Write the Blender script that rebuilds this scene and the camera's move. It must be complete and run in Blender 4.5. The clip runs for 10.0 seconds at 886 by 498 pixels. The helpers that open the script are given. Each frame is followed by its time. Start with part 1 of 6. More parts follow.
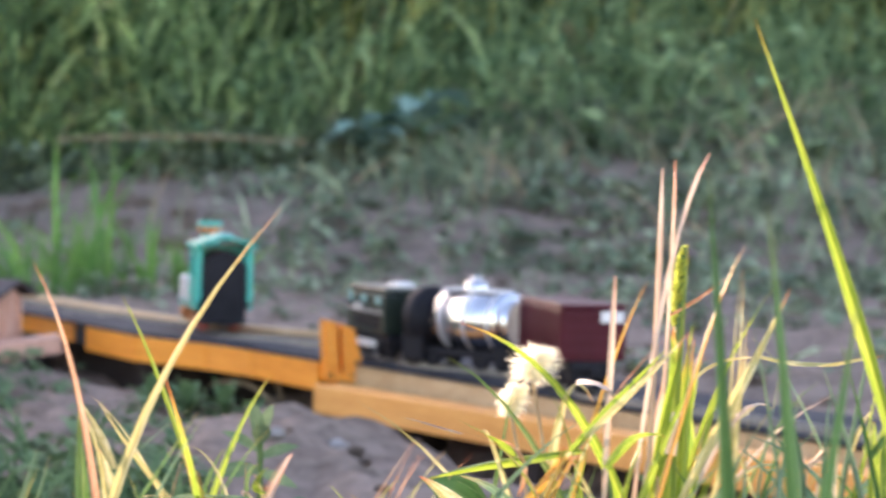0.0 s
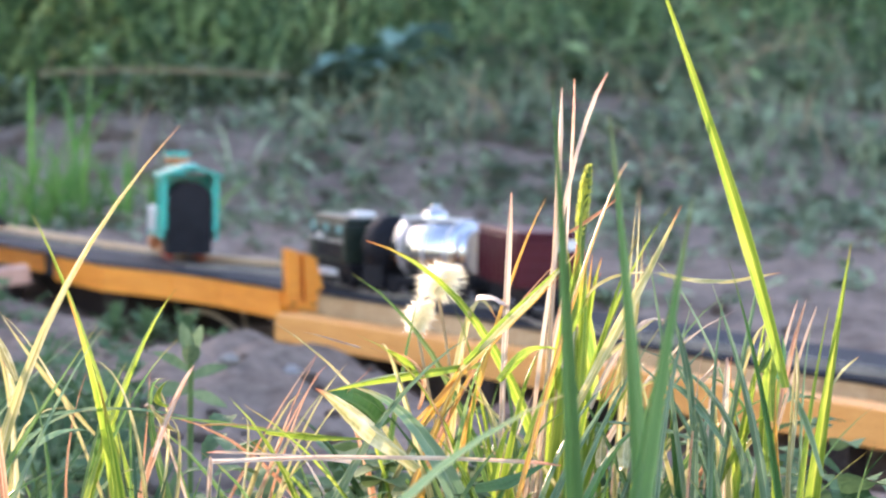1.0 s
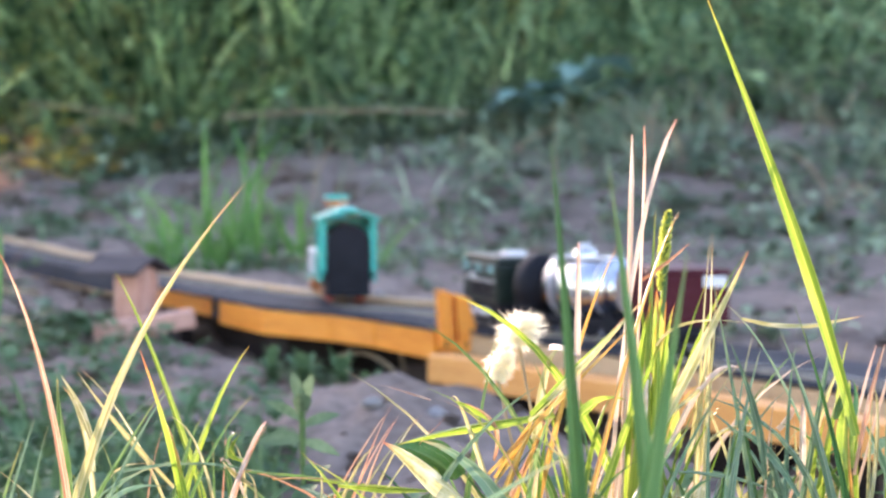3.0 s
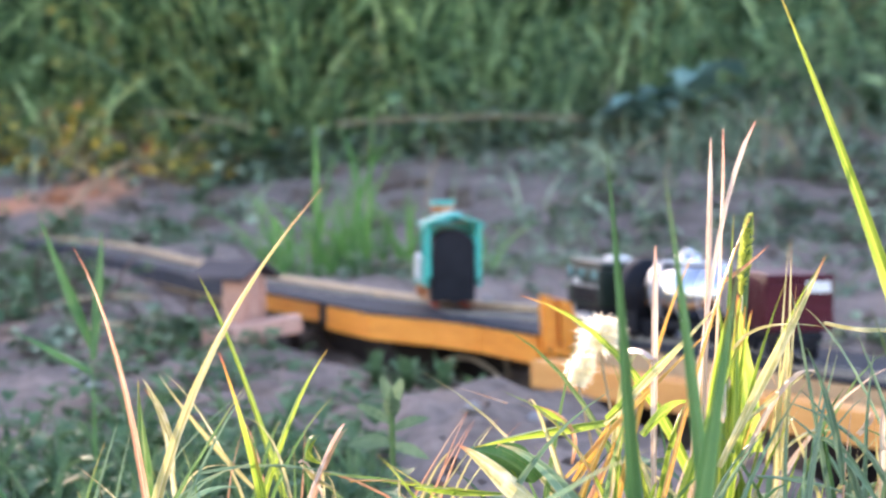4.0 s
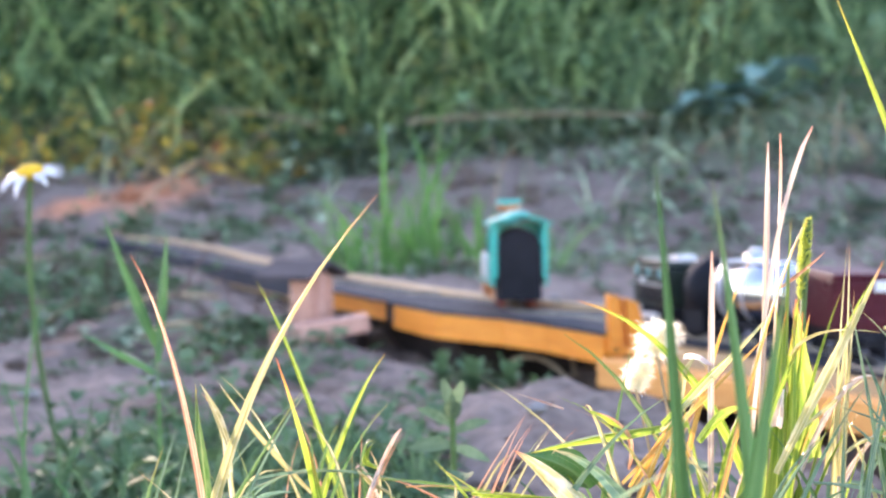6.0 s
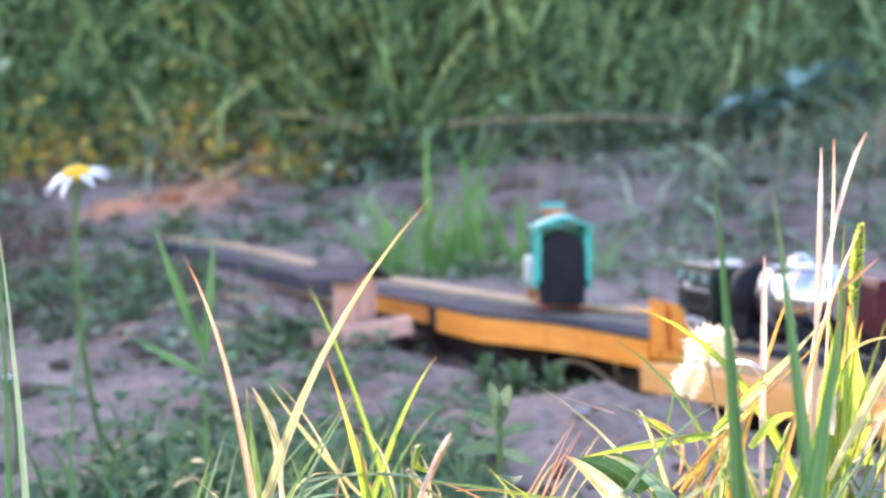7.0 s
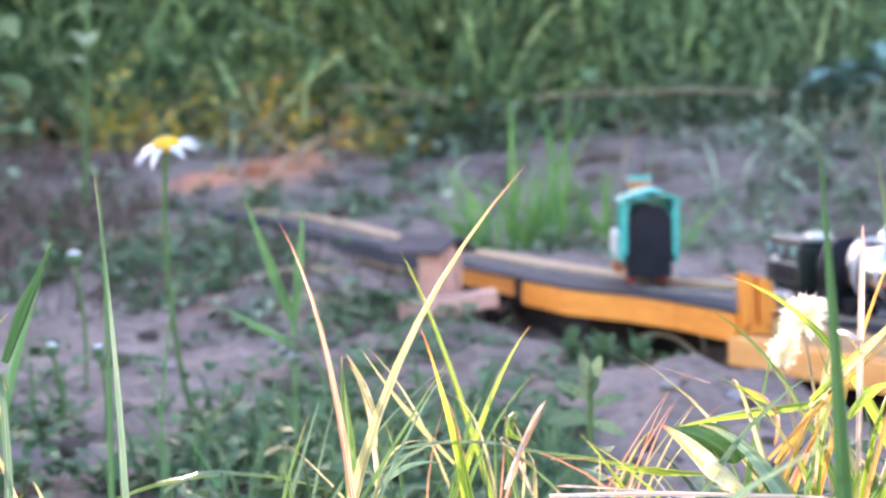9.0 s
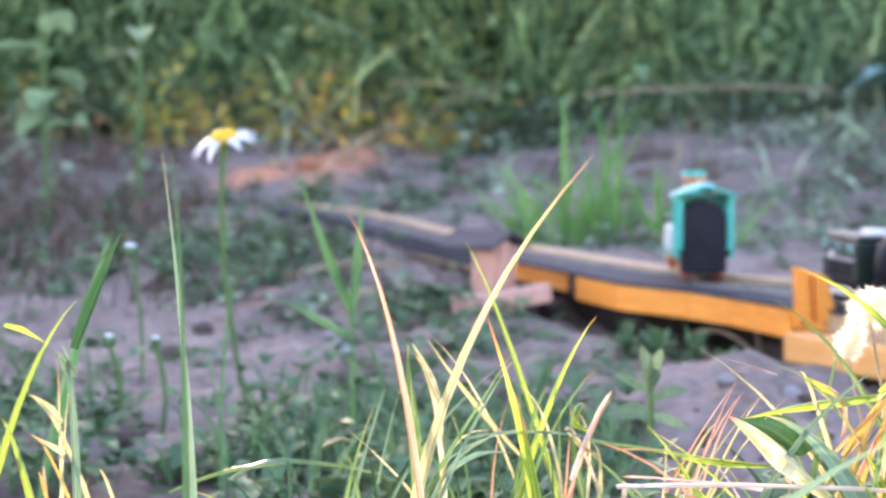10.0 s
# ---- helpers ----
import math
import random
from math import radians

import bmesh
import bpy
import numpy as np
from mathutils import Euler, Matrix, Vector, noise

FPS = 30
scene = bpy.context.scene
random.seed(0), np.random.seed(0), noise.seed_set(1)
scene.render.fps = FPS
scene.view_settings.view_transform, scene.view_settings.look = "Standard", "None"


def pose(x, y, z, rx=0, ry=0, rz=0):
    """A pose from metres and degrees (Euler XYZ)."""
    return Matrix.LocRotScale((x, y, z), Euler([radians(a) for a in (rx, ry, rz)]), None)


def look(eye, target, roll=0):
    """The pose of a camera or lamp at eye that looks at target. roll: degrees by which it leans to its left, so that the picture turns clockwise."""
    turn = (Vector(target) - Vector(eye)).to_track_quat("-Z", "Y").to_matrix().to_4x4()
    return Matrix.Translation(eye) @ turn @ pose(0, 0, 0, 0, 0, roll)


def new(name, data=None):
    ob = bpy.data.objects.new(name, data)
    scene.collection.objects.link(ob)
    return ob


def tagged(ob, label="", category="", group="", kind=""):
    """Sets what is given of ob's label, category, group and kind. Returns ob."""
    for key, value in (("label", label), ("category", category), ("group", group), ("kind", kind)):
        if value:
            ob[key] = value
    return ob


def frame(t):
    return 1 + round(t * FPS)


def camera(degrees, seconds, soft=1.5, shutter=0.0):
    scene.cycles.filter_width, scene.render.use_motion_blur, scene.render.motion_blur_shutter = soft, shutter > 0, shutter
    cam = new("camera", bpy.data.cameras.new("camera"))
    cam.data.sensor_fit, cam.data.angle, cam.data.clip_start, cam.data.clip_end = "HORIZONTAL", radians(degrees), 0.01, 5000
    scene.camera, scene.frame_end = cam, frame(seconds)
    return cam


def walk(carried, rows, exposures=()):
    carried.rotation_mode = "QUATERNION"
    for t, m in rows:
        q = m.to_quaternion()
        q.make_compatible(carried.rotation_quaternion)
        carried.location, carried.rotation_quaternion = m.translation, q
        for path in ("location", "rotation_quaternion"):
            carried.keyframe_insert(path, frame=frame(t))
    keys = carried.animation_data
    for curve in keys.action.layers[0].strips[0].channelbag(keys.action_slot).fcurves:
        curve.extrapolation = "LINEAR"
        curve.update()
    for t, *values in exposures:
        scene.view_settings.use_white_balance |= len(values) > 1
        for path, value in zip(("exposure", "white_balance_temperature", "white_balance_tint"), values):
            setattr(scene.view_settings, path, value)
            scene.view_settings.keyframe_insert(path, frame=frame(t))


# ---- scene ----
cam = camera(25.0, 10.0, soft=2.25, shutter=0.5)
# A long lens held close to the grass: sharp at half a metre, soft on the bank.
cam.data.dof.use_dof = True
cam.data.dof.focus_distance = 0.44
cam.data.dof.aperture_fstop = 32.0

PATH = [
    (0, (-0.0617, 0.0199, 0.1432), (0.3144, 1.9833, 0.0847), 1.41),
    (0.5, (-0.0487, 0.0119, 0.1403), (0.3538, 1.9700, 0.0772), 1.98),
    (1, (-0.0419, 0.0077, 0.1398), (0.3417, 1.9667, 0.0171), 1.38),
    (1.5, (-0.0360, 0.0046, 0.1408), (0.2887, 1.9744, 0.0194), 0.79),
    (2, (-0.0281, 0.0051, 0.1419), (0.2496, 1.9821, 0.0215), 0.51),
    (3.5, (-0.0078, 0.0011, 0.1451), (0.1279, 1.9948, 0.0620), -0.27),
    (4, (-0.0039, 0.0005, 0.1440), (0.0695, 1.9973, 0.0585), -0.31),
    (4.5, (0.0003, 0.0006, 0.1428), (0.0279, 1.9974, 0.0336), -0.58),
    (5, (0.0014, 0.0006, 0.1433), (0.0126, 1.9973, 0.0287), -0.72),
    (5.5, (0.0000, 0.0000, 0.1450), (0.0000, 1.9975, 0.0455), -0.54),
    (5.7, (0.0000, 0.0000, 0.1458), (0.0028, 1.9978, 0.0526), -0.52),
    (6.8, (-0.0028, 0.0002, 0.1463), (-0.0222, 1.9983, 0.0609), -0.24),
    (7, (-0.0031, 0.0002, 0.1463), (-0.0407, 1.9981, 0.0610), -0.22),
    (7.5, (-0.0041, 0.0005, 0.1463), (-0.0606, 1.9979, 0.0613), -0.23),
    (8, (-0.0047, 0.0003, 0.1458), (-0.0771, 1.9970, 0.0563), -0.26),
    (8.5, (-0.0045, 0.0015, 0.1446), (-0.1009, 1.9966, 0.0426), -0.27),
    (9, (-0.0059, 0.0005, 0.1449), (-0.1261, 1.9938, 0.0341), -0.16),
    (9.5, (-0.0076, 0.0020, 0.1444), (-0.1438, 1.9942, 0.0318), -0.04),
    (10, (-0.0101, 0.0002, 0.1433), (-0.1787, 1.9898, 0.0291), 0.08),
]
walk(cam, [(t, look(eye, target, roll)) for t, eye, target, roll in PATH],
     exposures=[(0.0, 2.40, 7080, 28), (0.7, 2.49, 6690, 25), (3.0, 2.55, 6500, 27), (6.0, 2.72, 6400, 30), (10.0, 2.86, 6340, 33)])

# ---- light: a low evening sun behind the tall grass on the bank, and a clear sky ----
SUN_ELEVATION, SUN_AZIMUTH = radians(12.6), radians(-22.0)
world = bpy.data.worlds.new("evening_sky")
scene.world = world
world.use_nodes = True
wn = world.node_tree.nodes
sky = wn.new("ShaderNodeTexSky")
sky.sky_type = "NISHITA"
sky.sun_disc = False
sky.sun_elevation = SUN_ELEVATION
sky.sun_rotation = SUN_AZIMUTH
world.node_tree.links.new(sky.outputs[0], wn["Background"].inputs[0])
wn["Background"].inputs[1].default_value = 0.15
sun = new("sun", bpy.data.lights.new("sun", "SUN"))
sun.data.energy = 3.5
sun.data.angle = radians(0.6)
sun.data.color = (1.0, 0.82, 0.57)
toward_sun = Vector((math.sin(SUN_AZIMUTH) * math.cos(SUN_ELEVATION),
                     math.cos(SUN_AZIMUTH) * math.cos(SUN_ELEVATION), math.sin(SUN_ELEVATION)))
sun.matrix_world = look(toward_sun * 20, (0, 0, 0))


# ---- materials ----
def material(name, low, high, rough=0.6, metal=0.0, scale=40.0, fine=400.0, bump=0.15, translucent=0.0,
             stretch=(1, 1, 1), island=0.0, each=0.0, spec=0.4, coat=0.0, tip=None, span=(0.36, 0.68)):
    """Two colours mixed by a coarse and a fine noise, with fine relief; optionally varied piece by piece."""
    m = bpy.data.materials.new(name)
    m.use_nodes = True
    n, l = m.node_tree.nodes, m.node_tree.links
    p = n["Principled BSDF"]
    p.inputs["Roughness"].default_value = rough
    p.inputs["Metallic"].default_value = metal
    p.inputs["Specular IOR Level"].default_value = spec
    p.inputs["Coat Weight"].default_value = coat
    tc = n.new("ShaderNodeTexCoord")
    mp = n.new("ShaderNodeMapping")
    mp.inputs["Scale"].default_value = stretch
    l.new(tc.outputs["Object"], mp.inputs[0])
    a, b = n.new("ShaderNodeTexNoise"), n.new("ShaderNodeTexNoise")
    a.inputs["Scale"].default_value, b.inputs["Scale"].default_value = scale, fine
    a.inputs["Detail"].default_value = 4.0
    for t in (a, b):
        l.new(mp.outputs[0], t.inputs["Vector"])
    mixf = n.new("ShaderNodeMath")
    mixf.operation = "MULTIPLY_ADD"
    mixf.inputs[1].default_value = 0.45
    l.new(b.outputs[0], mixf.inputs[0])
    half = n.new("ShaderNodeMath")
    half.operation = "MULTIPLY"
    half.inputs[1].default_value = 0.6
    l.new(a.outputs[0], half.inputs[0])
    l.new(half.outputs[0], mixf.inputs[2])
    ramp = n.new("ShaderNodeValToRGB")
    ramp.color_ramp.elements[0].position, ramp.color_ramp.elements[1].position = span
    ramp.color_ramp.elements[0].color = (*low, 1)
    ramp.color_ramp.elements[1].color = (*high, 1)
    l.new(mixf.outputs[0], ramp.inputs[0])
    colour = ramp.outputs[0]
    if island or each:
        src = n.new("ShaderNodeNewGeometry").outputs["Random Per Island"] if island else n.new("ShaderNodeObjectInfo").outputs["Random"]
        vary = island or each
        mr = n.new("ShaderNodeMapRange")
        mr.inputs[3].default_value, mr.inputs[4].default_value = 1 - vary, 1 + vary
        l.new(src, mr.inputs[0])
        hs = n.new("ShaderNodeHueSaturation")
        l.new(mr.outputs[0], hs.inputs["Value"])
        hr = n.new("ShaderNodeMapRange")
        hr.inputs[3].default_value, hr.inputs[4].default_value = 0.5 + 0.05 * vary, 0.5 - 0.07 * vary
        l.new(src, hr.inputs[0])
        l.new(hr.outputs[0], hs.inputs["Hue"])
        l.new(colour, hs.inputs["Color"])
        colour = hs.outputs[0]
    if tip:
        # withered tip, more on some pieces than on others
        sx = n.new("ShaderNodeSeparateXYZ")
        l.new(tc.outputs["Generated"], sx.inputs[0])
        fade = n.new("ShaderNodeMapRange")
        fade.inputs[1].default_value, fade.inputs[2].default_value = 0.80, 1.0
        l.new(sx.outputs[2], fade.inputs[0])
        how = n.new("ShaderNodeMath")
        how.operation = "MULTIPLY"
        l.new(fade.outputs[0], how.inputs[0])
        l.new(n.new("ShaderNodeObjectInfo").outputs["Random"], how.inputs[1])
        mt = n.new("ShaderNodeMix")
        mt.data_type = "RGBA"
        l.new(how.outputs[0], mt.inputs[0])
        l.new(colour, mt.inputs[6])
        mt.inputs[7].default_value = (*tip, 1)
        colour = mt.outputs[2]
    l.new(colour, p.inputs["Base Color"])
    bp = n.new("ShaderNodeBump")
    bp.inputs["Strength"].default_value = bump
    bp.inputs["Distance"].default_value = 0.001
    l.new(mixf.outputs[0], bp.inputs["Height"])
    l.new(bp.outputs[0], p.inputs["Normal"])
    if translucent:
        tr = n.new("ShaderNodeBsdfTranslucent")
        mx = n.new("ShaderNodeMixShader")
        mx.inputs[0].default_value = translucent
        l.new(colour, tr.inputs[0])
        l.new(p.outputs[0], mx.inputs[1])
        l.new(tr.outputs[0], mx.inputs[2])
        l.new(mx.outputs[0], n["Material Output"].inputs[0])
    return m


SOIL = material("sandy_soil", (0.120, 0.088, 0.072), (0.305, 0.232, 0.192), 0.95, scale=20, fine=120, bump=1.0, spec=0.15)
SOIL.node_tree.nodes["Bump"].inputs["Distance"].default_value = 0.004


def sun_patches(m, spots, colour):
    """Soft irregular patches of sunlight painted into the soil colour, as (x, y, rx, ry) on the ground."""
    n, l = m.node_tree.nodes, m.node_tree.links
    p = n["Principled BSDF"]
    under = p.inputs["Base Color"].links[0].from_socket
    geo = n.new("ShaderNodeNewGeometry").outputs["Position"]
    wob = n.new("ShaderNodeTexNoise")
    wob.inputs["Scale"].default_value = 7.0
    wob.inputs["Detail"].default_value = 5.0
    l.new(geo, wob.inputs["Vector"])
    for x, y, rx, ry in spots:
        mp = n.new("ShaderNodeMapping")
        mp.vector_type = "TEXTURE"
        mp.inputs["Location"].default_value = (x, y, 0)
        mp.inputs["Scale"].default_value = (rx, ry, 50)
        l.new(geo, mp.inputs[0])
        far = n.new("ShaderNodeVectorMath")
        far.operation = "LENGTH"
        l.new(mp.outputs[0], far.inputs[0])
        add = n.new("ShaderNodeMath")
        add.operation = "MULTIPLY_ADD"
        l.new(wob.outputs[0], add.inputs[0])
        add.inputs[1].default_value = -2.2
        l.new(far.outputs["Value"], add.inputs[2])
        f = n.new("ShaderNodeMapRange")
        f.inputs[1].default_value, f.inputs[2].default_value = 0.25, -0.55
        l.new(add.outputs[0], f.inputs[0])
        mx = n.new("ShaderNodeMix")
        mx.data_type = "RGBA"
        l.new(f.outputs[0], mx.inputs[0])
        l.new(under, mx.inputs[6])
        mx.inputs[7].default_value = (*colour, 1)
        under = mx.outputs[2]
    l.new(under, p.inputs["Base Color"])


# Orange colour painted on the bank where low sun would fall.
sun_patches(SOIL, ((-0.70, 3.84, 0.07, 0.14), (-0.575, 4.12, 0.085, 0.46)), (0.62, 0.26, 0.14))
ORANGE = material("orange_painted_wood", (0.74, 0.225, 0.014), (0.92, 0.335, 0.034), 0.42, scale=30, fine=300, stretch=(1, 1, 6), bump=0.3)
PALE_ORANGE = material("pale_orange_wood", (0.72, 0.29, 0.065), (0.86, 0.40, 0.11), 0.6, scale=30, fine=300, stretch=(1, 1, 6), bump=0.3)
PALE_WOOD = material("bare_pale_wood", (0.45, 0.27, 0.13), (0.62, 0.42, 0.24), 0.7, scale=30, fine=250, bump=0.3)
PINK_WOOD = material("pinkish_bare_wood", (0.50, 0.25, 0.18), (0.72, 0.42, 0.32), 0.7, scale=60, fine=500, stretch=(4, 4, 1), bump=0.3)
FELT = material("dark_roofing_felt", (0.018, 0.020, 0.028), (0.055, 0.058, 0.072), 0.8, spec=0.2, scale=40, fine=900, bump=0.6)
ROOF_FELT = material("brown_grey_roof_felt", (0.035, 0.028, 0.032), (0.08, 0.066, 0.07), 0.8, scale=50, fine=800, bump=0.5)
# Near-black wood that paints the shade under the deck and laths.
UNDER_SHADE = material("under_shade_wood", (0.022, 0.016, 0.014), (0.055, 0.040, 0.034), 0.9, scale=40, fine=400, bump=0.4, spec=0.15)
RAIL = material("dull_rail_metal", (0.16, 0.16, 0.17), (0.30, 0.29, 0.28), 0.45, 0.8, scale=60, fine=400)
TEAL = material("glossy_teal_plastic", (0.0, 0.36, 0.30), (0.02, 0.46, 0.39), 0.3, scale=50, fine=600, bump=0.03, coat=0.2)
BLACK = material("black_plastic", (0.008, 0.008, 0.011), (0.018, 0.018, 0.024), 0.6, spec=0.15, scale=60, fine=600, bump=0.05)
RED = material("red_plastic", (0.50, 0.05, 0.02), (0.62, 0.10, 0.04), 0.4, scale=60, fine=600, bump=0.05)
RUST = material("orange_brown_plastic", (0.42, 0.14, 0.05), (0.60, 0.24, 0.10), 0.45, scale=60, fine=600, bump=0.05)
SILVER = material("silver_tank_metal", (0.60, 0.60, 0.62), (0.82, 0.82, 0.84), 0.2, 1.0, scale=40, fine=500, bump=0.04)
SILVER_PAINT = material("silver_paint", (0.55, 0.55, 0.58), (0.72, 0.72, 0.75), 0.4, 0.4, scale=40, fine=500, bump=0.04)
DARK_GREEN = material("dark_green_paint", (0.008, 0.015, 0.011), (0.020, 0.034, 0.025), 0.4, scale=40, fine=500, bump=0.04)
MAROON = material("maroon_paint", (0.055, 0.005, 0.012), (0.09, 0.010, 0.020), 0.5, spec=0.2, scale=40, fine=500, bump=0.06)
WHITE = material("white_paint", (0.6, 0.6, 0.62), (0.8, 0.8, 0.8), 0.5, scale=40, fine=500, bump=0.04)
GLASS_BLUE = material("pale_window_plastic", (0.16, 0.32, 0.32), (0.30, 0.48, 0.46), 0.2, scale=40, fine=500, bump=0.02)
PETAL = material("white_petal", (0.74, 0.76, 0.80), (0.88, 0.88, 0.90), 0.6, scale=60, fine=800, translucent=0.3, bump=0.1)
DISC = material("yellow_flower_disc", (0.70, 0.36, 0.01), (0.85, 0.55, 0.03), 0.8, scale=300, fine=1500, bump=1.0)
STEM = material("green_stem", (0.06, 0.12, 0.03), (0.12, 0.21, 0.06), 0.6, scale=60, fine=600, translucent=0.15)
EAR = material("lime_grass_ear", (0.42, 0.49, 0.07), (0.62, 0.66, 0.17), 0.6, scale=200, fine=1500, translucent=0.5)
FLUFF = material("pale_seed_fluff", (0.94, 0.90, 0.76), (0.98, 0.96, 0.88), 0.8, scale=100, fine=900, translucent=0.7)
STONE = material("grey_pebble", (0.22, 0.20, 0.19), (0.42, 0.38, 0.36), 0.9, scale=80, fine=500, bump=0.5, each=0.2)
BARK = material("dry_brown_litter", (0.13, 0.07, 0.045), (0.30, 0.19, 0.13), 0.9, scale=60, fine=500, bump=0.6, each=0.25)
FRESH = material("fresh_green_blade", (0.07, 0.19, 0.04), (0.16, 0.36, 0.08), 0.55, scale=8, fine=90, translucent=0.35, island=0.3)
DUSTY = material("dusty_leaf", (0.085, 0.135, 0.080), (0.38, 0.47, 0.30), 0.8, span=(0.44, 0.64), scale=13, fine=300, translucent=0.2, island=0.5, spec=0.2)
WEED = material("weed_leaf", (0.060, 0.125, 0.056), (0.14, 0.235, 0.11), 0.7, scale=60, fine=500, translucent=0.25, island=0.3, spec=0.2)
# The dark end of this noise paints shade between clumps of grass.
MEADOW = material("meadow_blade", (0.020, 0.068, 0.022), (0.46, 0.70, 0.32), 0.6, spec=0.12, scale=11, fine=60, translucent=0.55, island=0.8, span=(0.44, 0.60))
# Very dark green that paints shade into the gaps of the meadow.
GAP_SHADE = material("gap_shade_blade", (0.006, 0.022, 0.008), (0.036, 0.095, 0.028), 0.6, spec=0.12, scale=11, fine=60, translucent=0.3, island=0.6)
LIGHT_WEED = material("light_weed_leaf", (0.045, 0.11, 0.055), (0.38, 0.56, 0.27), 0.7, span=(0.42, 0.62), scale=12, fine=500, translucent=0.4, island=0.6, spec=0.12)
ORANGE_LEAF = material("orange_dead_leaf", (0.55, 0.20, 0.08), (0.72, 0.34, 0.16), 0.7, scale=30, fine=300, translucent=0.3)
LITTER = material("dark_withered_grass", (0.06, 0.042, 0.034), (0.16, 0.115, 0.09), 0.9, scale=30, fine=300, island=0.4, spec=0.15)
# Yellow-green that paints in sunlight caught by the meadow.
GLINT_GRASS = material("sun_glint_grass", (0.36, 0.36, 0.08), (0.62, 0.58, 0.18), 0.7, scale=20, fine=200, translucent=0.4, island=0.4)
GREYLEAF = material("grey_green_leaf", (0.085, 0.15, 0.080), (0.18, 0.26, 0.15), 0.7, scale=60, fine=500, translucent=0.25, each=0.2, spec=0.2)
DRY = material("dry_stalk", (0.28, 0.21, 0.12), (0.48, 0.38, 0.24), 0.8, scale=40, fine=300, translucent=0.2, island=0.3)
# Bright yellow leaf colour in place of sunlight on the leaves.
GLINT_YELLOW = material("sun_glint_leaf", (0.70, 0.50, 0.05), (0.90, 0.74, 0.16), 0.6, scale=40, fine=300, translucent=0.45, island=0.3)


def blade_material(name, low, high, dry_glint, tip, rough=0.36, translucent=0.4, glint_share=0.5):
    """A grass blade: streaks along it, dry pale stretches and edges that double as painted sun glints, a light midrib
    and a withered tip.
    """
    m = bpy.data.materials.new(name)
    m.use_nodes = True
    n, l = m.node_tree.nodes, m.node_tree.links
    p = n["Principled BSDF"]
    p.inputs["Roughness"].default_value = rough
    p.inputs["Specular IOR Level"].default_value = 0.4
    uv = n.new("ShaderNodeTexCoord").outputs["UV"]
    rand = n.new("ShaderNodeObjectInfo").outputs["Random"]
    sep = n.new("ShaderNodeSeparateXYZ")
    l.new(uv, sep.inputs[0])

    def calc(op, a, b, clamp=False):
        k = n.new("ShaderNodeMath")
        k.operation, k.use_clamp = op, clamp
        for i, v in enumerate((a, b)):
            if isinstance(v, (int, float)):
                k.inputs[i].default_value = v
            else:
                l.new(v, k.inputs[i])
        return k.outputs[0]

    def streaks(su, sv):
        c = n.new("ShaderNodeCombineXYZ")
        l.new(calc("MULTIPLY", sep.outputs[0], su), c.inputs[0])
        l.new(calc("MULTIPLY", sep.outputs[1], sv), c.inputs[1])
        l.new(calc("MULTIPLY", rand, 90.0), c.inputs[2])
        t = n.new("ShaderNodeTexNoise")
        t.inputs["Scale"].default_value = 1.0
        t.inputs["Detail"].default_value = 3.0
        l.new(c.outputs[0], t.inputs["Vector"])
        return t.outputs[0]

    def blend(f, a, b):
        k = n.new("ShaderNodeMix")
        k.data_type = "RGBA"
        l.new(f, k.inputs[0])
        for i, v in ((6, a), (7, b)):
            if isinstance(v, tuple):
                k.inputs[i].default_value = (*v, 1)
            else:
                l.new(v, k.inputs[i])
        return k.outputs[2]

    fine = streaks(11.0, 2.0)
    body = blend(calc("MULTIPLY", calc("SUBTRACT", fine, 0.3, True), 2.5, True), low, high)
    # Pale stretches: dry tissue, with sunlit highlights painted in as well.
    patches = calc("MULTIPLY", calc("SUBTRACT", streaks(1.5, 5.0), 0.52, True), 5.0 * glint_share, True)
    body = blend(patches, body, dry_glint)
    rib = calc("LESS_THAN", calc("ABSOLUTE", calc("SUBTRACT", sep.outputs[0], 0.5), 0.0), 0.07)
    body = blend(calc("MULTIPLY", rib, 0.45), body, dry_glint)
    # Pale edges painted as if they caught the sun.
    lit_rim = calc("GREATER_THAN", calc("ABSOLUTE", calc("SUBTRACT", sep.outputs[0], 0.5), 0.0), 0.40)
    body = blend(calc("MULTIPLY", lit_rim, 0.25), body, dry_glint)
    wither = calc("MULTIPLY", calc("SUBTRACT", sep.outputs[1], calc("SUBTRACT", 0.98, calc("MULTIPLY", rand, 0.15))), 7.0, True)
    body = blend(calc("MULTIPLY", wither, 0.9), body, tip)
    hs = n.new("ShaderNodeHueSaturation")
    l.new(calc("ADD", 0.78, calc("MULTIPLY", rand, 0.44)), hs.inputs["Value"])
    l.new(body, hs.inputs["Color"])
    l.new(hs.outputs[0], p.inputs["Base Color"])
    bp = n.new("ShaderNodeBump")
    bp.inputs["Strength"].default_value = 0.25
    bp.inputs["Distance"].default_value = 0.0005
    l.new(fine, bp.inputs["Height"])
    l.new(bp.outputs[0], p.inputs["Normal"])
    tr = n.new("ShaderNodeBsdfTranslucent")
    mx = n.new("ShaderNodeMixShader")
    mx.inputs[0].default_value = translucent
    l.new(hs.outputs[0], tr.inputs[0])
    l.new(p.outputs[0], mx.inputs[1])
    l.new(tr.outputs[0], mx.inputs[2])
    l.new(mx.outputs[0], n["Material Output"].inputs[0])
    return m


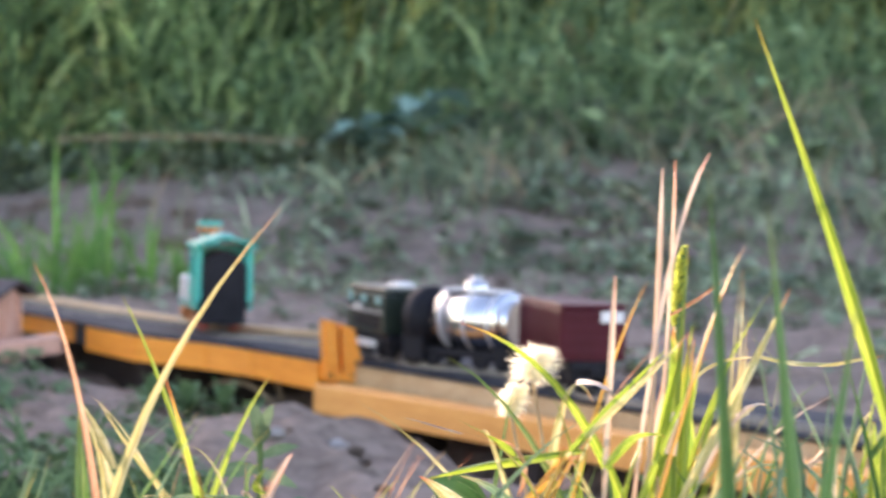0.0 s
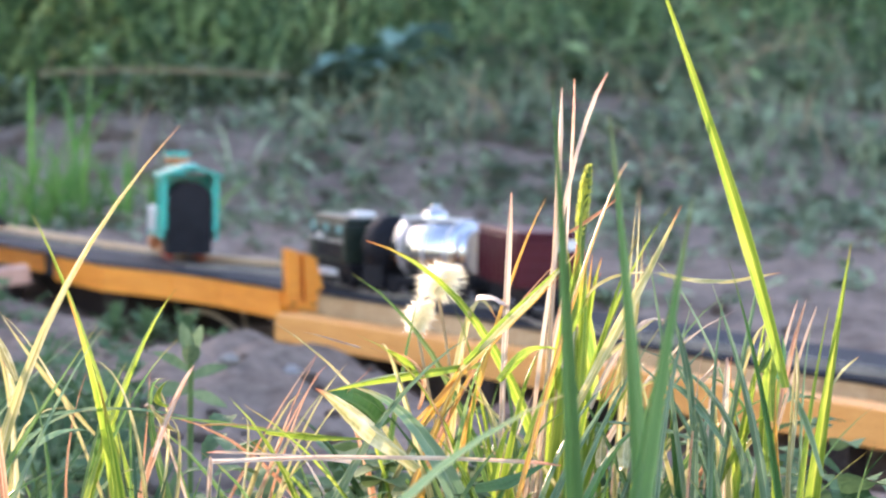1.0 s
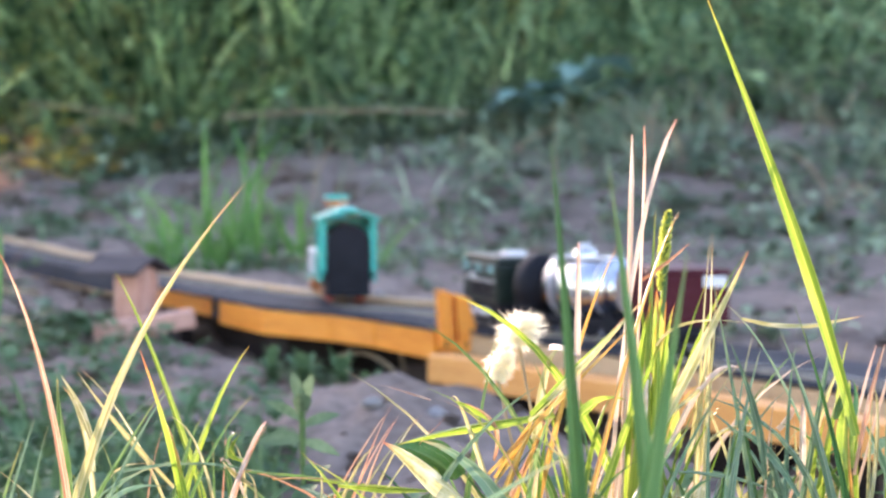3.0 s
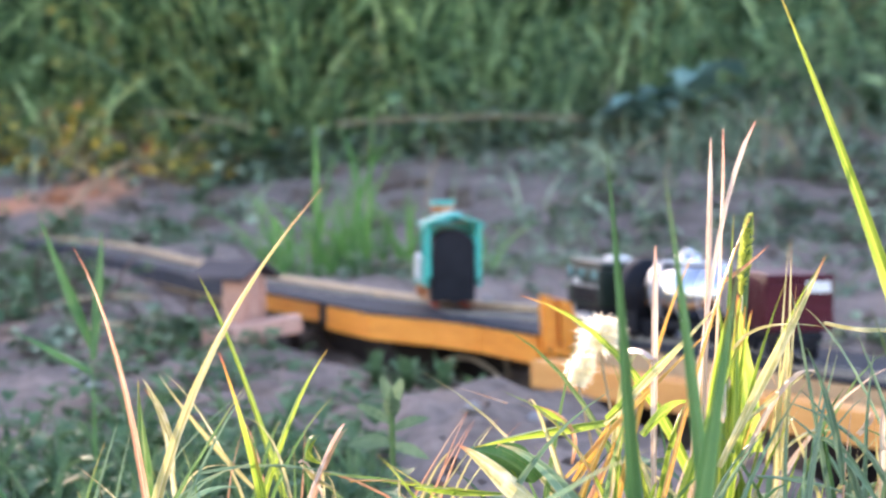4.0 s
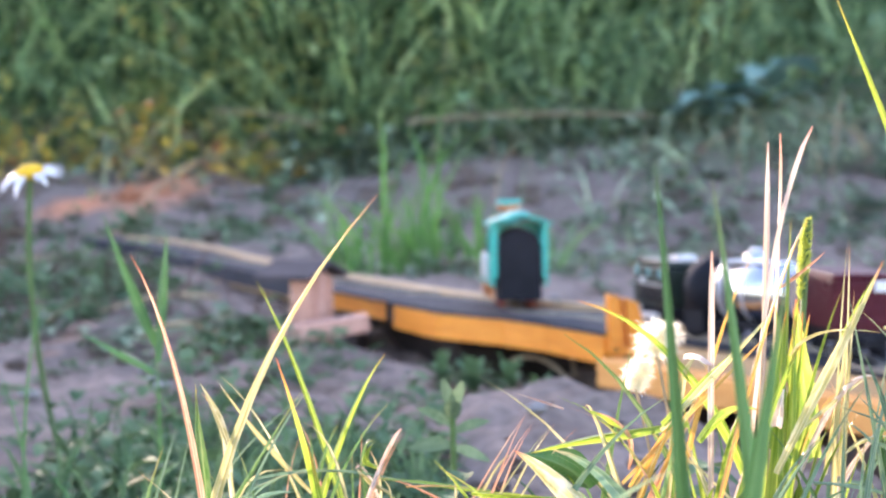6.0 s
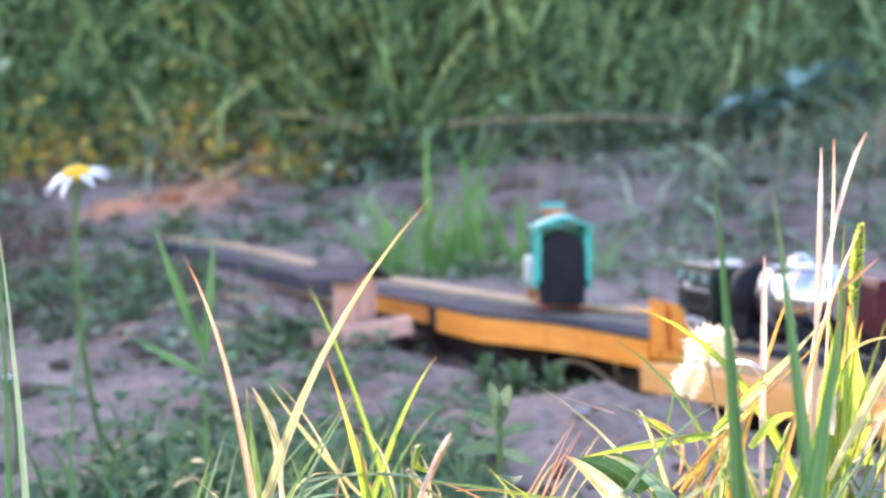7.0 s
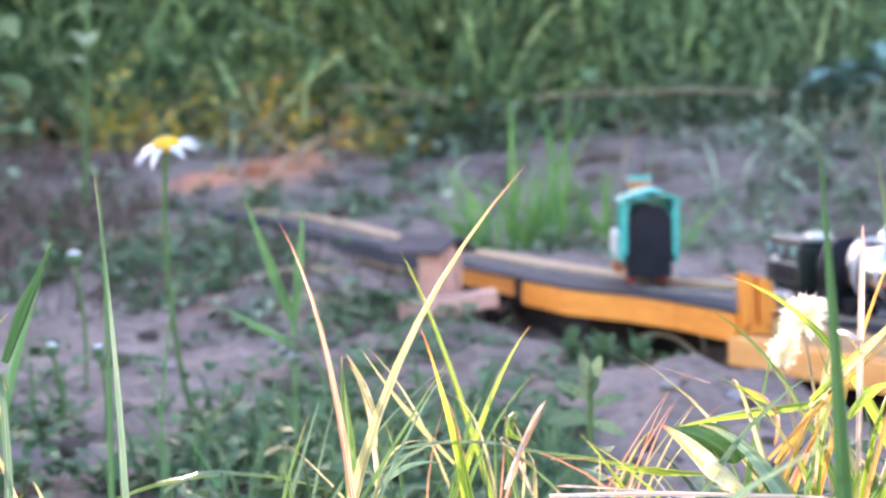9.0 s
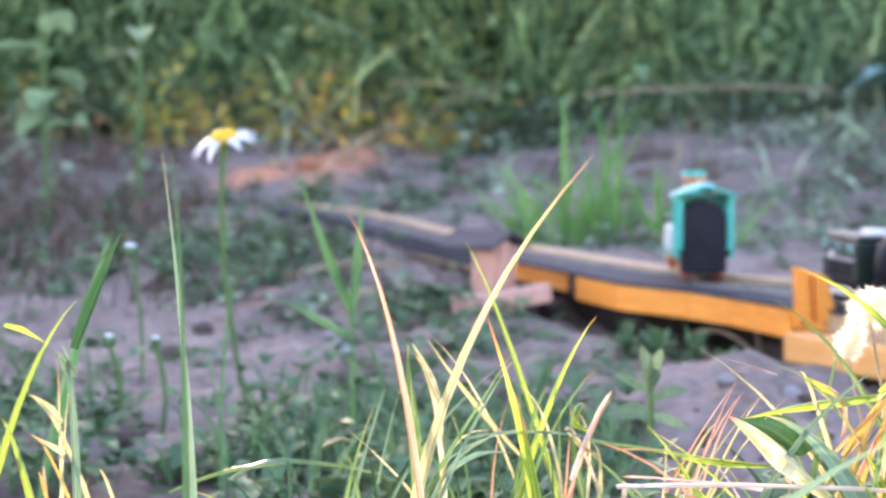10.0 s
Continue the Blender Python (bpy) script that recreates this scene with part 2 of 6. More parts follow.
BROWN = (0.42, 0.10, 0.045)
BLADE = {
    "lime": blade_material("lime_blade", (0.085, 0.19, 0.022), (0.32, 0.43, 0.05), (0.60, 0.62, 0.13), BROWN, 0.32, 0.42, 0.5),
    "green": blade_material("green_blade", (0.05, 0.14, 0.035), (0.13, 0.26, 0.07), (0.34, 0.40, 0.18), (0.36, 0.26, 0.09), 0.36, 0.3),
    # Darker green with the shadowed side of near blades in its colour.
    "shade": blade_material("shade_coloured_blade", (0.032, 0.11, 0.030), (0.070, 0.185, 0.052), (0.13, 0.24, 0.09), (0.20, 0.22, 0.08), 0.45, 0.08, 0.3),
    # Darker still: paints the shade low inside the tufts.
    "low_shade": blade_material("gap_coloured_low_blade", (0.024, 0.075, 0.026), (0.050, 0.115, 0.042), (0.09, 0.15, 0.06), (0.20, 0.14, 0.06), 0.5, 0.06, 0.3),
    "fresh": blade_material("fresh_grass_blade", (0.045, 0.145, 0.045), (0.10, 0.25, 0.075), (0.20, 0.33, 0.14), (0.20, 0.30, 0.08), 0.45, 0.2, 0.3),
    "blue": blade_material("blue_green_blade", (0.085, 0.17, 0.095), (0.17, 0.28, 0.165), (0.36, 0.44, 0.30), (0.40, 0.30, 0.14), 0.4, 0.25, 0.4),
    "straw": blade_material("straw_blade", (0.22, 0.22, 0.06), (0.58, 0.51, 0.23), (0.84, 0.76, 0.50), BROWN, 0.32, 0.30, 0.8),
    "red": blade_material("reddish_stem", (0.32, 0.10, 0.05), (0.64, 0.34, 0.20), (0.84, 0.70, 0.50), BROWN, 0.34, 0.25, 0.8),
    "orange": blade_material("orange_dry_blade", (0.42, 0.16, 0.03), (0.66, 0.42, 0.09), (0.76, 0.60, 0.20), BROWN, 0.36, 0.3, 0.6),
    "pink": blade_material("pinkish_seed_stem", (0.40, 0.22, 0.15), (0.76, 0.62, 0.50), (0.90, 0.84, 0.74), (0.60, 0.22, 0.14), 0.34, 0.25, 0.7),
}


# ---- builders ----
def mesh_of(bm, material_):
    me = bpy.data.meshes.new("mesh")
    bm.to_mesh(me)
    bm.free()
    me.materials.append(material_)
    return me


def part(name, bm, material_, parent, label=""):
    ob = new(name, mesh_of(bm, material_))
    ob.parent = parent
    return tagged(ob, label=label) if label else ob


def raw(name, verts, faces, material_, parent=None, smooth=False, along=0):
    """A mesh from verts and faces; along: rows of a single blade, whose length and width become its uv."""
    me = bpy.data.meshes.new("mesh")
    me.from_pydata(verts, [], faces)
    if along:
        uv = me.uv_layers.new(name="along")
        for loop in me.loops:
            uv.data[loop.index].uv = ((loop.vertex_index % 3) / 2, (loop.vertex_index // 3) / along)
    if smooth:
        me.polygons.foreach_set("use_smooth", [True] * len(me.polygons))
    me.materials.append(material_)
    ob = new(name, me)
    ob.parent = parent
    return ob


def box(x0, x1, y0, y1, z0, z1, bevel=0.0006, bm=None):
    b = bmesh.new()
    bmesh.ops.create_cube(b, size=1.0)
    for v in b.verts:
        v.co = ((x0 + x1) / 2 + v.co.x * (x1 - x0), (y0 + y1) / 2 + v.co.y * (y1 - y0), (z0 + z1) / 2 + v.co.z * (z1 - z0))
    if bevel:
        bmesh.ops.bevel(b, geom=b.edges[:], offset=bevel, segments=2, affect="EDGES", profile=0.6)
    return merge(bm, b)


def merge(bm, b):
    if bm is None:
        return b
    me = bpy.data.meshes.new("tmp")
    b.to_mesh(me)
    b.free()
    bm.from_mesh(me)
    bpy.data.meshes.remove(me)
    return bm


def rod(p0, p1, r0, r1=None, n=16, bm=None, bevel=0.0):
    p0, p1 = Vector(p0), Vector(p1)
    b = bmesh.new()
    bmesh.ops.create_cone(b, cap_ends=True, segments=n, radius1=r0, radius2=r0 if r1 is None else r1, depth=(p1 - p0).length)
    if bevel:
        caps = [e for e in b.edges if abs(abs(e.verts[0].co.z) - (p1 - p0).length / 2) < 1e-7 and abs(e.verts[0].co.z - e.verts[1].co.z) < 1e-7]
        bmesh.ops.bevel(b, geom=caps, offset=bevel, segments=3, affect="EDGES")
    b.transform(Matrix.Translation((p0 + p1) / 2) @ (p1 - p0).to_track_quat("Z", "Y").to_matrix().to_4x4())
    for f in b.faces:
        f.smooth = len(f.verts) == 4
    return merge(bm, b)


def ball(c, r, sx=1.0, sy=1.0, sz=1.0, bm=None, n=12):
    b = bmesh.new()
    bmesh.ops.create_uvsphere(b, u_segments=n, v_segments=max(6, n // 2), radius=r)
    for v in b.verts:
        v.co = (c[0] + v.co.x * sx, c[1] + v.co.y * sy, c[2] + v.co.z * sz)
    for f in b.faces:
        f.smooth = True
    return merge(bm, b)


def empty(name, m, label, category, group="", kind=""):
    ob = new(name)
    ob.matrix_world = m
    return tagged(ob, label, category, group, kind)


def ribbon(verts, faces, p0, p1, p2, w, side, n=6, fold=0.25, twist=0.0, blunt=False):
    """A tapered, folded leaf along a quadratic curve, added to verts and faces; a blunt one keeps its width to the end."""
    base = len(verts)
    p0, p1, p2, side = Vector(p0), Vector(p1), Vector(p2), Vector(side).normalized()
    for k in range(n + 1):
        u = k / n
        c = p0 * (1 - u) ** 2 + p1 * (2 * u * (1 - u)) + p2 * (u * u)
        tang = ((p1 - p0) * (1 - u) + (p2 - p1) * u).normalized()
        s = (side - tang * side.dot(tang))
        s = s.normalized() if s.length > 1e-4 else side
        if twist:
            s = Matrix.Rotation(twist * (u - 0.5) * 2, 3, tang) @ s
        up = s.cross(tang)
        h = 0.5 * w * (0.55 + 0.45 * min(1.0, u * 2.2)) * min(1.0, (1 - u) * 1.55 + 0.02) ** 0.9
        if blunt:
            h = 0.5 * w * min(1.0, (1 - u) * 9 + 0.25) * (1 + 0.22 * noise.noise(c * 320))
        verts += [c - s * h + up * h * fold, c, c + s * h + up * h * fold]
    for k in range(n):
        a = base + 3 * k
        faces += [(a, a + 1, a + 4, a + 3), (a + 1, a + 2, a + 5, a + 4)]


def leaf(verts, faces, root, way, length, width, droop=0.3, n=4, roll=0.0):
    """A broad pointed leaf."""
    base = len(verts)
    root, way = Vector(root), Vector(way).normalized()
    side = way.cross(Vector((0, 0, 1)))
    side = side.normalized() if side.length > 1e-3 else Vector((1, 0, 0))
    if roll:
        side = Matrix.Rotation(roll, 3, way) @ side
    for k in range(n + 1):
        u = k / n
        c = root + way * (length * u) - Vector((0, 0, droop * length * u * u))
        h = 0.5 * width * max(0.03, math.sin(math.pi * min(1, 0.08 + u * 0.92)) ** 0.8)
        verts += [c - side * h + Vector((0, 0, h * 0.3)), c, c + side * h + Vector((0, 0, h * 0.3))]
    for k in range(n):
        a = base + 3 * k
        faces += [(a, a + 1, a + 4, a + 3), (a + 1, a + 2, a + 5, a + 4)]


# ---- ground ----
def rise(x, y):
    """Height of the ground: a flat sandy place, a bank behind it."""
    def step(a, b, v):
        v = min(1.0, max(0.0, (v - a) / (b - a)))
        return v * v * (3 - 2 * v)
    z = step(3.1, 4.9, y) * (0.17 + 0.12 * max(-0.36, min(1.2, x))) + 0.30 * step(4.5, 6.2, y) + 0.05 * step(6, 30, y)
    near = 1.0 - step(6.0, 12.0, math.hypot(x, y))
    z += near * 0.010 * noise.noise((x * 5, y * 5, 0.3)) + near * 0.008 * noise.noise((x * 17, y * 17, 4.3)) + near * 0.006 * noise.noise((x * 30, y * 30, 2.0)) + near * 0.0075 * noise.noise((x * 44, y * 44, 9.0))
    z += 0.022 * step(1.85, 2.2, y - 0.3 * x) * step(-0.9, -0.15, -abs(x + 0.15 + 0.36 * (y - 2.0)))
    lx = 0.135 - 0.47 * (y - 1.375)
    z -= 0.032 * math.exp(-((x - lx) / 0.06) ** 2) * step(1.2, 1.35, y) * step(-1.95, -1.7, -y)
    z += 0.026 * math.exp(-(((x - 0.065) / 0.07) ** 2 + ((y - 1.14) / 0.11) ** 2))
    z -= 0.042 * math.exp(-((x - 0.105 - 0.52 * (1.343 - y)) / 0.055) ** 2) * step(0.75, 0.9, y) * step(-1.5, -1.3, -y)
    z += step(3.0, 3.6, y) * near * 0.03 * noise.noise((x * 2.2, y * 2.2, 7.7))
    return z - 0.010


def ground():
    xs = [-60, -30, -15, -8, -5, -3.5] + list(np.arange(-2.6, -0.6, 0.04)) + list(np.arange(-0.6, 0.6, 0.011)) + list(np.arange(0.6, 3.0, 0.04)) + [3.5, 5, 8, 15, 30, 60]
    ys = [-60, -30, -15, -8, -4, -2, -1, -0.4] + list(np.arange(0.0, 0.6, 0.03)) + list(np.arange(0.6, 2.0, 0.011)) + list(np.arange(2.0, 6.4, 0.03)) + [7, 8, 10, 15, 25, 45, 90]
    verts = [(x, y, rise(x, y)) for y in ys for x in xs]
    n = len(xs)
    faces = [(j * n + i, j * n + i + 1, j * n + n + i + 1, j * n + n + i) for j in range(len(ys) - 1) for i in range(n - 1)]
    return tagged(raw("ground", verts, faces, SOIL, smooth=True), "bare grey-mauve sandy soil rising to a grassy bank", "ground", kind="structure")


ground()

# ---- the line of the toy railway, from the near end to the far bend ----
LINE = [Vector(p) for p in ((0.60, 0.55), (0.42, 0.88), (0.31, 1.08), (0.245, 1.22), (0.165, 1.375), (0.095, 1.53), (0.035, 1.67),
                            (-0.035, 1.86), (-0.11, 2.06), (-0.20, 2.32), (-0.29, 2.58), (-0.385, 2.83), (-0.50, 3.08), (-0.66, 3.25), (-0.90, 3.36))]
REACH = [0.0]
for a_, b_ in zip(LINE, LINE[1:]):
    REACH.append(REACH[-1] + (b_ - a_).length)


def on_line(s):
    """The point and heading of the railway s metres along it."""
    def at(q):
        q = max(0.0, min(REACH[-1] - 1e-6, q))
        k = max(i for i in range(len(REACH) - 1) if REACH[i] <= q)
        return LINE[k].lerp(LINE[k + 1], (q - REACH[k]) / (REACH[k + 1] - REACH[k]))
    p = (at(s - 0.05) + at(s - 0.025) + at(s) + at(s + 0.025) + at(s + 0.05)) / 5
    return p, (at(s + 0.06) - at(s - 0.06)).normalized()


def deck_z(s):
    return 0.019 + 0.007 * min(1.0, max(0.0, (s - 0.4) / 0.55))


def between(knots, s):
    """Straight interpolation through (place, value) pairs."""
    for (a, u), (b, v) in zip(knots, knots[1:]):
        if s <= b:
            return u + (v - u) * max(0.0, (s - a) / (b - a))
    return knots[-1][1]


def near_edge(s):
    """Offset of the deck's front edge, with its kinks."""
    return between(((0.93, -0.062), (1.03, -0.055), (1.09, -0.060), (1.17, -0.080), (1.275, -0.074), (1.6, -0.069), (2.1, -0.064), (2.5, -0.036), (3.0, -0.036)), s)


def back_edge(s):
    return between(((0.93, 0.062), (1.06, 0.056), (1.13, 0.028), (1.22, 0.012), (1.34, 0.004), (1.5, 0.001), (2.0, 0.006), (2.5, 0.040), (3.0, 0.062)), s)


def middle(s):
    """How far the rails swerve from the line."""
    return between(((0.60, -0.030), (0.68, -0.040), (0.755, -0.004), (0.77, -0.004), (0.855, -0.025), (0.88, -0.025), (0.96, -0.003), (1.04, -0.014), (1.11, -0.027), (1.14, -0.022), (1.20, -0.002), (1.25, -0.002), (1.38, -0.030), (1.6, -0.033), (2.1, -0.028), (2.5, 0.002), (3.0, 0.0)), s)


def beside(s, off, z):
    p, d = on_line(s)
    return Vector((p.x + d.y * off, p.y - d.x * off, z))


def strip(s0, s1, off0, off1, z0, z1, n, wob=0.0):
    """A board that follows the line between two offsets; heights are from the deck."""
    b = bmesh.new()
    rows = []
    for k in range(n + 1):
        s = s0 + (s1 - s0) * k / n
        w0, w1, wz = (wob * noise.noise((s * f, g, 0.5)) for f, g in ((17, 1), (15, 5), (11, 9)))
        o0, o1 = (o(s) if callable(o) else o for o in (off0, off1))
        rows.append([b.verts.new(beside(s, o, deck_z(s) + z)) for o, z in ((o0 + w0, z0), (o1 + w1, z0), (o1 + w1, z1 + abs(wz) * 0.6), (o0 + w0, z1 + abs(wz) * 0.6))])
    for p, q in zip(rows, rows[1:]):
        for i in range(4):
            b.faces.new((p[i], p[(i + 1) % 4], q[(i + 1) % 4], q[i]))
    b.faces.new(rows[0][::-1])
    b.faces.new(rows[-1])
    bmesh.ops.recalc_face_normals(b, faces=b.faces[:])
    return b


G_S = 0.955
trestle = empty("toy_railway_deck", pose(0, 0, 0), "winding orange wooden toy railway deck topped with dark felt", "railway track")
FACETS = (0.933, 1.03, 1.09, 1.17, 1.275)
for s0, s1 in zip(FACETS, FACETS[1:]):
    part("side_board", strip(s0 + 0.0005, s1 - 0.0005, near_edge, lambda s: near_edge(s) + 0.016, -0.019, 0.0, 1), ORANGE, trestle, "orange painted fascia board")
part("felt_drape", strip(1.277, 1.349, lambda s: near_edge(s) + 0.019, lambda s: near_edge(s) + 0.0215, -0.019, 0.0, 3), FELT, trestle, "dark felt hanging over the deck edge")
for s0, s1 in ((1.350, 1.45), (1.451, 1.56)):
    part("side_board", strip(s0, s1, lambda s: near_edge(s) + 0.018, lambda s: near_edge(s) + 0.0295, -0.019, 0.0, 3), ORANGE, trestle, "recessed orange painted fascia board")
CUTS = (0.93, 1.07, 1.215, 1.38, 1.56, 1.80, 2.05, 2.30, 2.55, 2.80)
for s0, s1 in zip(CUTS, CUTS[1:]):
    inset = 0.030 if s1 < 1.6 else 0.003
    if s1 > 1.6:
        part("felt_drape", strip(s0, s1, near_edge, lambda s: near_edge(s) + 0.0027, -0.013, 0.0029, 3), FELT, trestle, "dark felt hanging over the deck edge")
    part("deck_board", strip(s0 + 0.0006, s1 - 0.0006, lambda s: near_edge(s) + inset, back_edge, -0.017, -0.001, 4), PALE_WOOD, trestle)
    part("edge_strip", strip(s0 + 0.0006, s1 - 0.0006, lambda s: back_edge(s) - 0.016, back_edge, 0.0, 0.007, 4), PALE_WOOD, trestle, "bare pale wooden edge strip")
for s0, s1 in ((0.0, 0.47), (0.471, 0.929)):
    part("deck_board", strip(s0, s1, -0.0462, 0.062, -0.017, -0.001, 3), PALE_WOOD, trestle)
# Boards added to keep light out from behind, coloured as shade.
for s0, s1 in ((0.0, 0.47), (0.471, 0.929), (0.93, 1.25), (1.251, 1.6)):
    part("back_board", strip(s0, s1, lambda s: back_edge(s) - 0.014, lambda s: back_edge(s) - 0.002, -0.075, -0.0172, 6), UNDER_SHADE, trestle, "shade-coloured board added to close the gap under the deck")
part("felt_strip", strip(0.0, 2.79, lambda s: -0.033 if s < 0.93 else between(((0.93, -0.033), (0.97, near_edge(s) + 0.003)), s), lambda s: back_edge(s) - 0.0175, 0.0005, 0.003, 180, 0.0015), FELT, trestle, "dark grey roofing felt strip")
part("felt_border", strip(0.0, 0.929, -0.0465, -0.0335, 0.0005, 0.0025, 30), FELT, trestle, "dark grey roofing felt strip")
part("felt_border", strip(0.935, 1.56, lambda s: near_edge(s) - 0.0008, lambda s: near_edge(s) + 0.030, 0.0004, 0.0022, 60, 0.002), FELT, trestle, "dark grey roofing felt strip")
for off in (-0.0085, 0.0085):
    part("rail", strip(0.0, 2.78, lambda s: middle(s) + off - 0.0009, lambda s: middle(s) + off + 0.0009, 0.003, 0.0056, 110), RAIL, trestle, "thin dull metal rail")
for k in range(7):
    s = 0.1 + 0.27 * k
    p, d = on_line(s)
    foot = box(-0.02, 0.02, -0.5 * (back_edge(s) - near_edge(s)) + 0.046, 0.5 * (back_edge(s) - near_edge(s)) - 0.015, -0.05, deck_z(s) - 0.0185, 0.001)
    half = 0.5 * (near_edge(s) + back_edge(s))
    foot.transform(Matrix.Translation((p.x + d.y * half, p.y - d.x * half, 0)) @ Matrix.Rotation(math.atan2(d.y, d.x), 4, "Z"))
    # Blocks are coloured as dark as the shade around them.
    part("support_block", foot, UNDER_SHADE, trestle)


def lath(s0, s1, label):
    """A straight orange lath beside the deck."""
    a, b = beside(s0, -0.069, 0), beside(s1, -0.069, 0)
    d = b - a
    ob = empty("wooden_lath", Matrix.Translation(a) @ Matrix.Rotation(math.atan2(d.y, d.x), 4, "Z"), label, "wooden lath", "laths in front of the deck")
    part("lath_body", box(0, d.length, -0.021, 0, -0.003, 0.0155, 0.0012), PALE_ORANGE, ob)
    for k in (0.1, 0.5, 0.9):
        # Pegs take the same painted shade.
        part("peg", box(d.length * k - 0.008, d.length * k + 0.008, -0.019, -0.004, -0.06, -0.0032, 0.001), UNDER_SHADE, ob)
    return ob


lath(0.898, 0.4705, "long pale orange wooden lath on the sandy soil")
lath(0.4685, 0.05, "shorter orange wooden lath butted against another")


def gate_post(s, off, z, turn, label):
    """A stubby orange post: two uprights with a groove between, sloping at the back, on a foot."""
    p = beside(s, off, z)
    ob = empty("gate_post", Matrix.Translation(p) @ Matrix.Rotation(turn, 4, "Z"), label, "post", "gate posts beside the track")
    def slab(prof, y0, y1):
        b = bmesh.new()
        n = len(prof)
        f0 = [b.verts.new((x, y0, h)) for x, h in prof]
        f1 = [b.verts.new((x, y1, h)) for x, h in prof]
        b.faces.new(f0[::-1])
        b.faces.new(f1)
        for i in range(n):
            b.faces.new((f0[i], f0[(i + 1) % n], f1[(i + 1) % n], f1[i]))
        bmesh.ops.recalc_face_normals(b, faces=b.faces[:])
        bmesh.ops.bevel(b, geom=b.edges[:], offset=0.0006, segments=2, affect="EDGES")
        return b
    part("upright", slab(((-0.0128, 0.005), (-0.0040, 0.004), (-0.0064, 0.0372), (-0.0145, 0.0388)), -0.008, 0.007), ORANGE, ob)
    part("upright", slab(((-0.0005, 0.003), (0.0145, 0.001), (0.0062, 0.0332), (-0.0026, 0.0362)), -0.008, 0.007), ORANGE, ob)
    part("back_plate", slab(((-0.0042, 0.004), (-0.0003, 0.003), (-0.0024, 0.0350), (-0.0066, 0.0358)), -0.001, 0.0068), ORANGE, ob)
    part("foot_block", slab(((-0.0132, -0.001), (0.0150, -0.004), (0.0147, 0.0012), (-0.0130, 0.0052)), -0.0076, 0.0072), ORANGE, ob)
    for x in (-0.0088, 0.005):
        part("screw", rod((x, -0.0078, 0.002), (x, -0.0062, 0.002), 0.0014, n=10), BLACK, ob)
    return ob


gate_post(G_S - 0.032, -0.050, 0.0165, math.atan2(0.08, 1.0), "stubby orange grooved wooden post on the lath end")
gate_post(G_S + 0.024, 0.050, 0.0235, math.atan2(0.08, 1.0), "stubby orange grooved wooden post beyond the track")


# ---- the little wooden hut in front of the deck ----
def hut():
    ob = empty("toy_hut", pose(-0.108, 1.662, 0.0, 0, 0, -35), "small pinkish bare-wood hut with a dark felt roof", "toy hut")
    plank = box(-0.016, 0.066, -0.008, 0.026, 0.0, 0.0135, 0.0008)
    plank.transform(Matrix.Translation((0.006, -0.036, -0.002)) @ Matrix.Rotation(radians(41), 4, "Z") @ Matrix.Rotation(radians(-8), 4, "Y"))
    part("base_plank", plank, PINK_WOOD, ob, "pinkish wooden plank, tilted up at one end")
    part("base_foot", box(-0.022, 0.0, 0.002, 0.027, -0.03, 0.0102, 0.0008), PINK_WOOD, ob)
    part("wall", box(-0.0235, 0.0, 0.0, 0.0035, 0.0102, 0.049, 0.0005), PINK_WOOD, ob)
    part("wall", box(-0.0235, 0.0, 0.0255, 0.029, 0.0102, 0.049, 0.0005), PINK_WOOD, ob)
    part("wall", box(-0.0235, -0.020, 0.0037, 0.0253, 0.0102, 0.049, 0.0005), PINK_WOOD, ob)
    gable = bmesh.new()
    prof = ((0.0037, 0.0102), (0.0253, 0.0102), (0.0253, 0.050), (0.0145, 0.0565), (0.0037, 0.050))
    g0 = [gable.verts.new((-0.0035, y, z)) for y, z in prof]
    g1 = [gable.verts.new((-0.0002, y, z)) for y, z in prof]
    gable.faces.new(g0[::-1])
    gable.faces.new(g1)
    for i in range(5):
        gable.faces.new((g0[i], g0[(i + 1) % 5], g1[(i + 1) % 5], g1[i]))
    bmesh.ops.recalc_face_normals(gable, faces=gable.faces[:])
    part("gable_wall", gable, PINK_WOOD, ob)
    for x in (-0.008, -0.016):
        part("batten", box(x - 0.0015, x + 0.0015, -0.0012, -0.0001, 0.012, 0.047, 0.0003), PINK_WOOD, ob)
    for y in (0.0042, 0.0225):
        part("corner_post", box(0.0, 0.0022, y, y + 0.003, 0.0102, 0.0495, 0.0004), PINK_WOOD, ob)
    for a, b in (((-0.014, 0.0475), (0.0145, 0.0600)), ((0.0145, 0.0600), (0.038, 0.0485))):
        r = bmesh.new()
        vs = [r.verts.new((x, y, z + dz)) for dz in (0, 0.0034) for y, z in (a, b) for x in (-0.052, 0.009)]
        for f in ((0, 1, 3, 2), (4, 6, 7, 5), (0, 2, 6, 4), (1, 5, 7, 3), (0, 4, 5, 1), (2, 3, 7, 6)):
            r.faces.new([vs[i] for i in f])
        bmesh.ops.recalc_face_normals(r, faces=r.faces[:])
        part("roof_panel", r, ROOF_FELT, ob, "dark brown-grey felt roof slope")
    return ob


hut()


# ---- rolling stock, noses along +x, wheels on z = 0 ----
def wheel(parent, x, y, r, material_, label=""):
    b = rod((x, y - 0.0016, r), (x, y + 0.0016, r), r, n=20)
    rod((x, y - 0.0024, r), (x, y + 0.0024, r), r * 0.35, n=10, bm=b)
    w = part("wheel", b, material_, parent, label)
    s = rod((x, y - 0.002, r), (x, y + 0.002, r), r * 0.62, n=16)
    part("hub", s, BLACK, w)
    return w


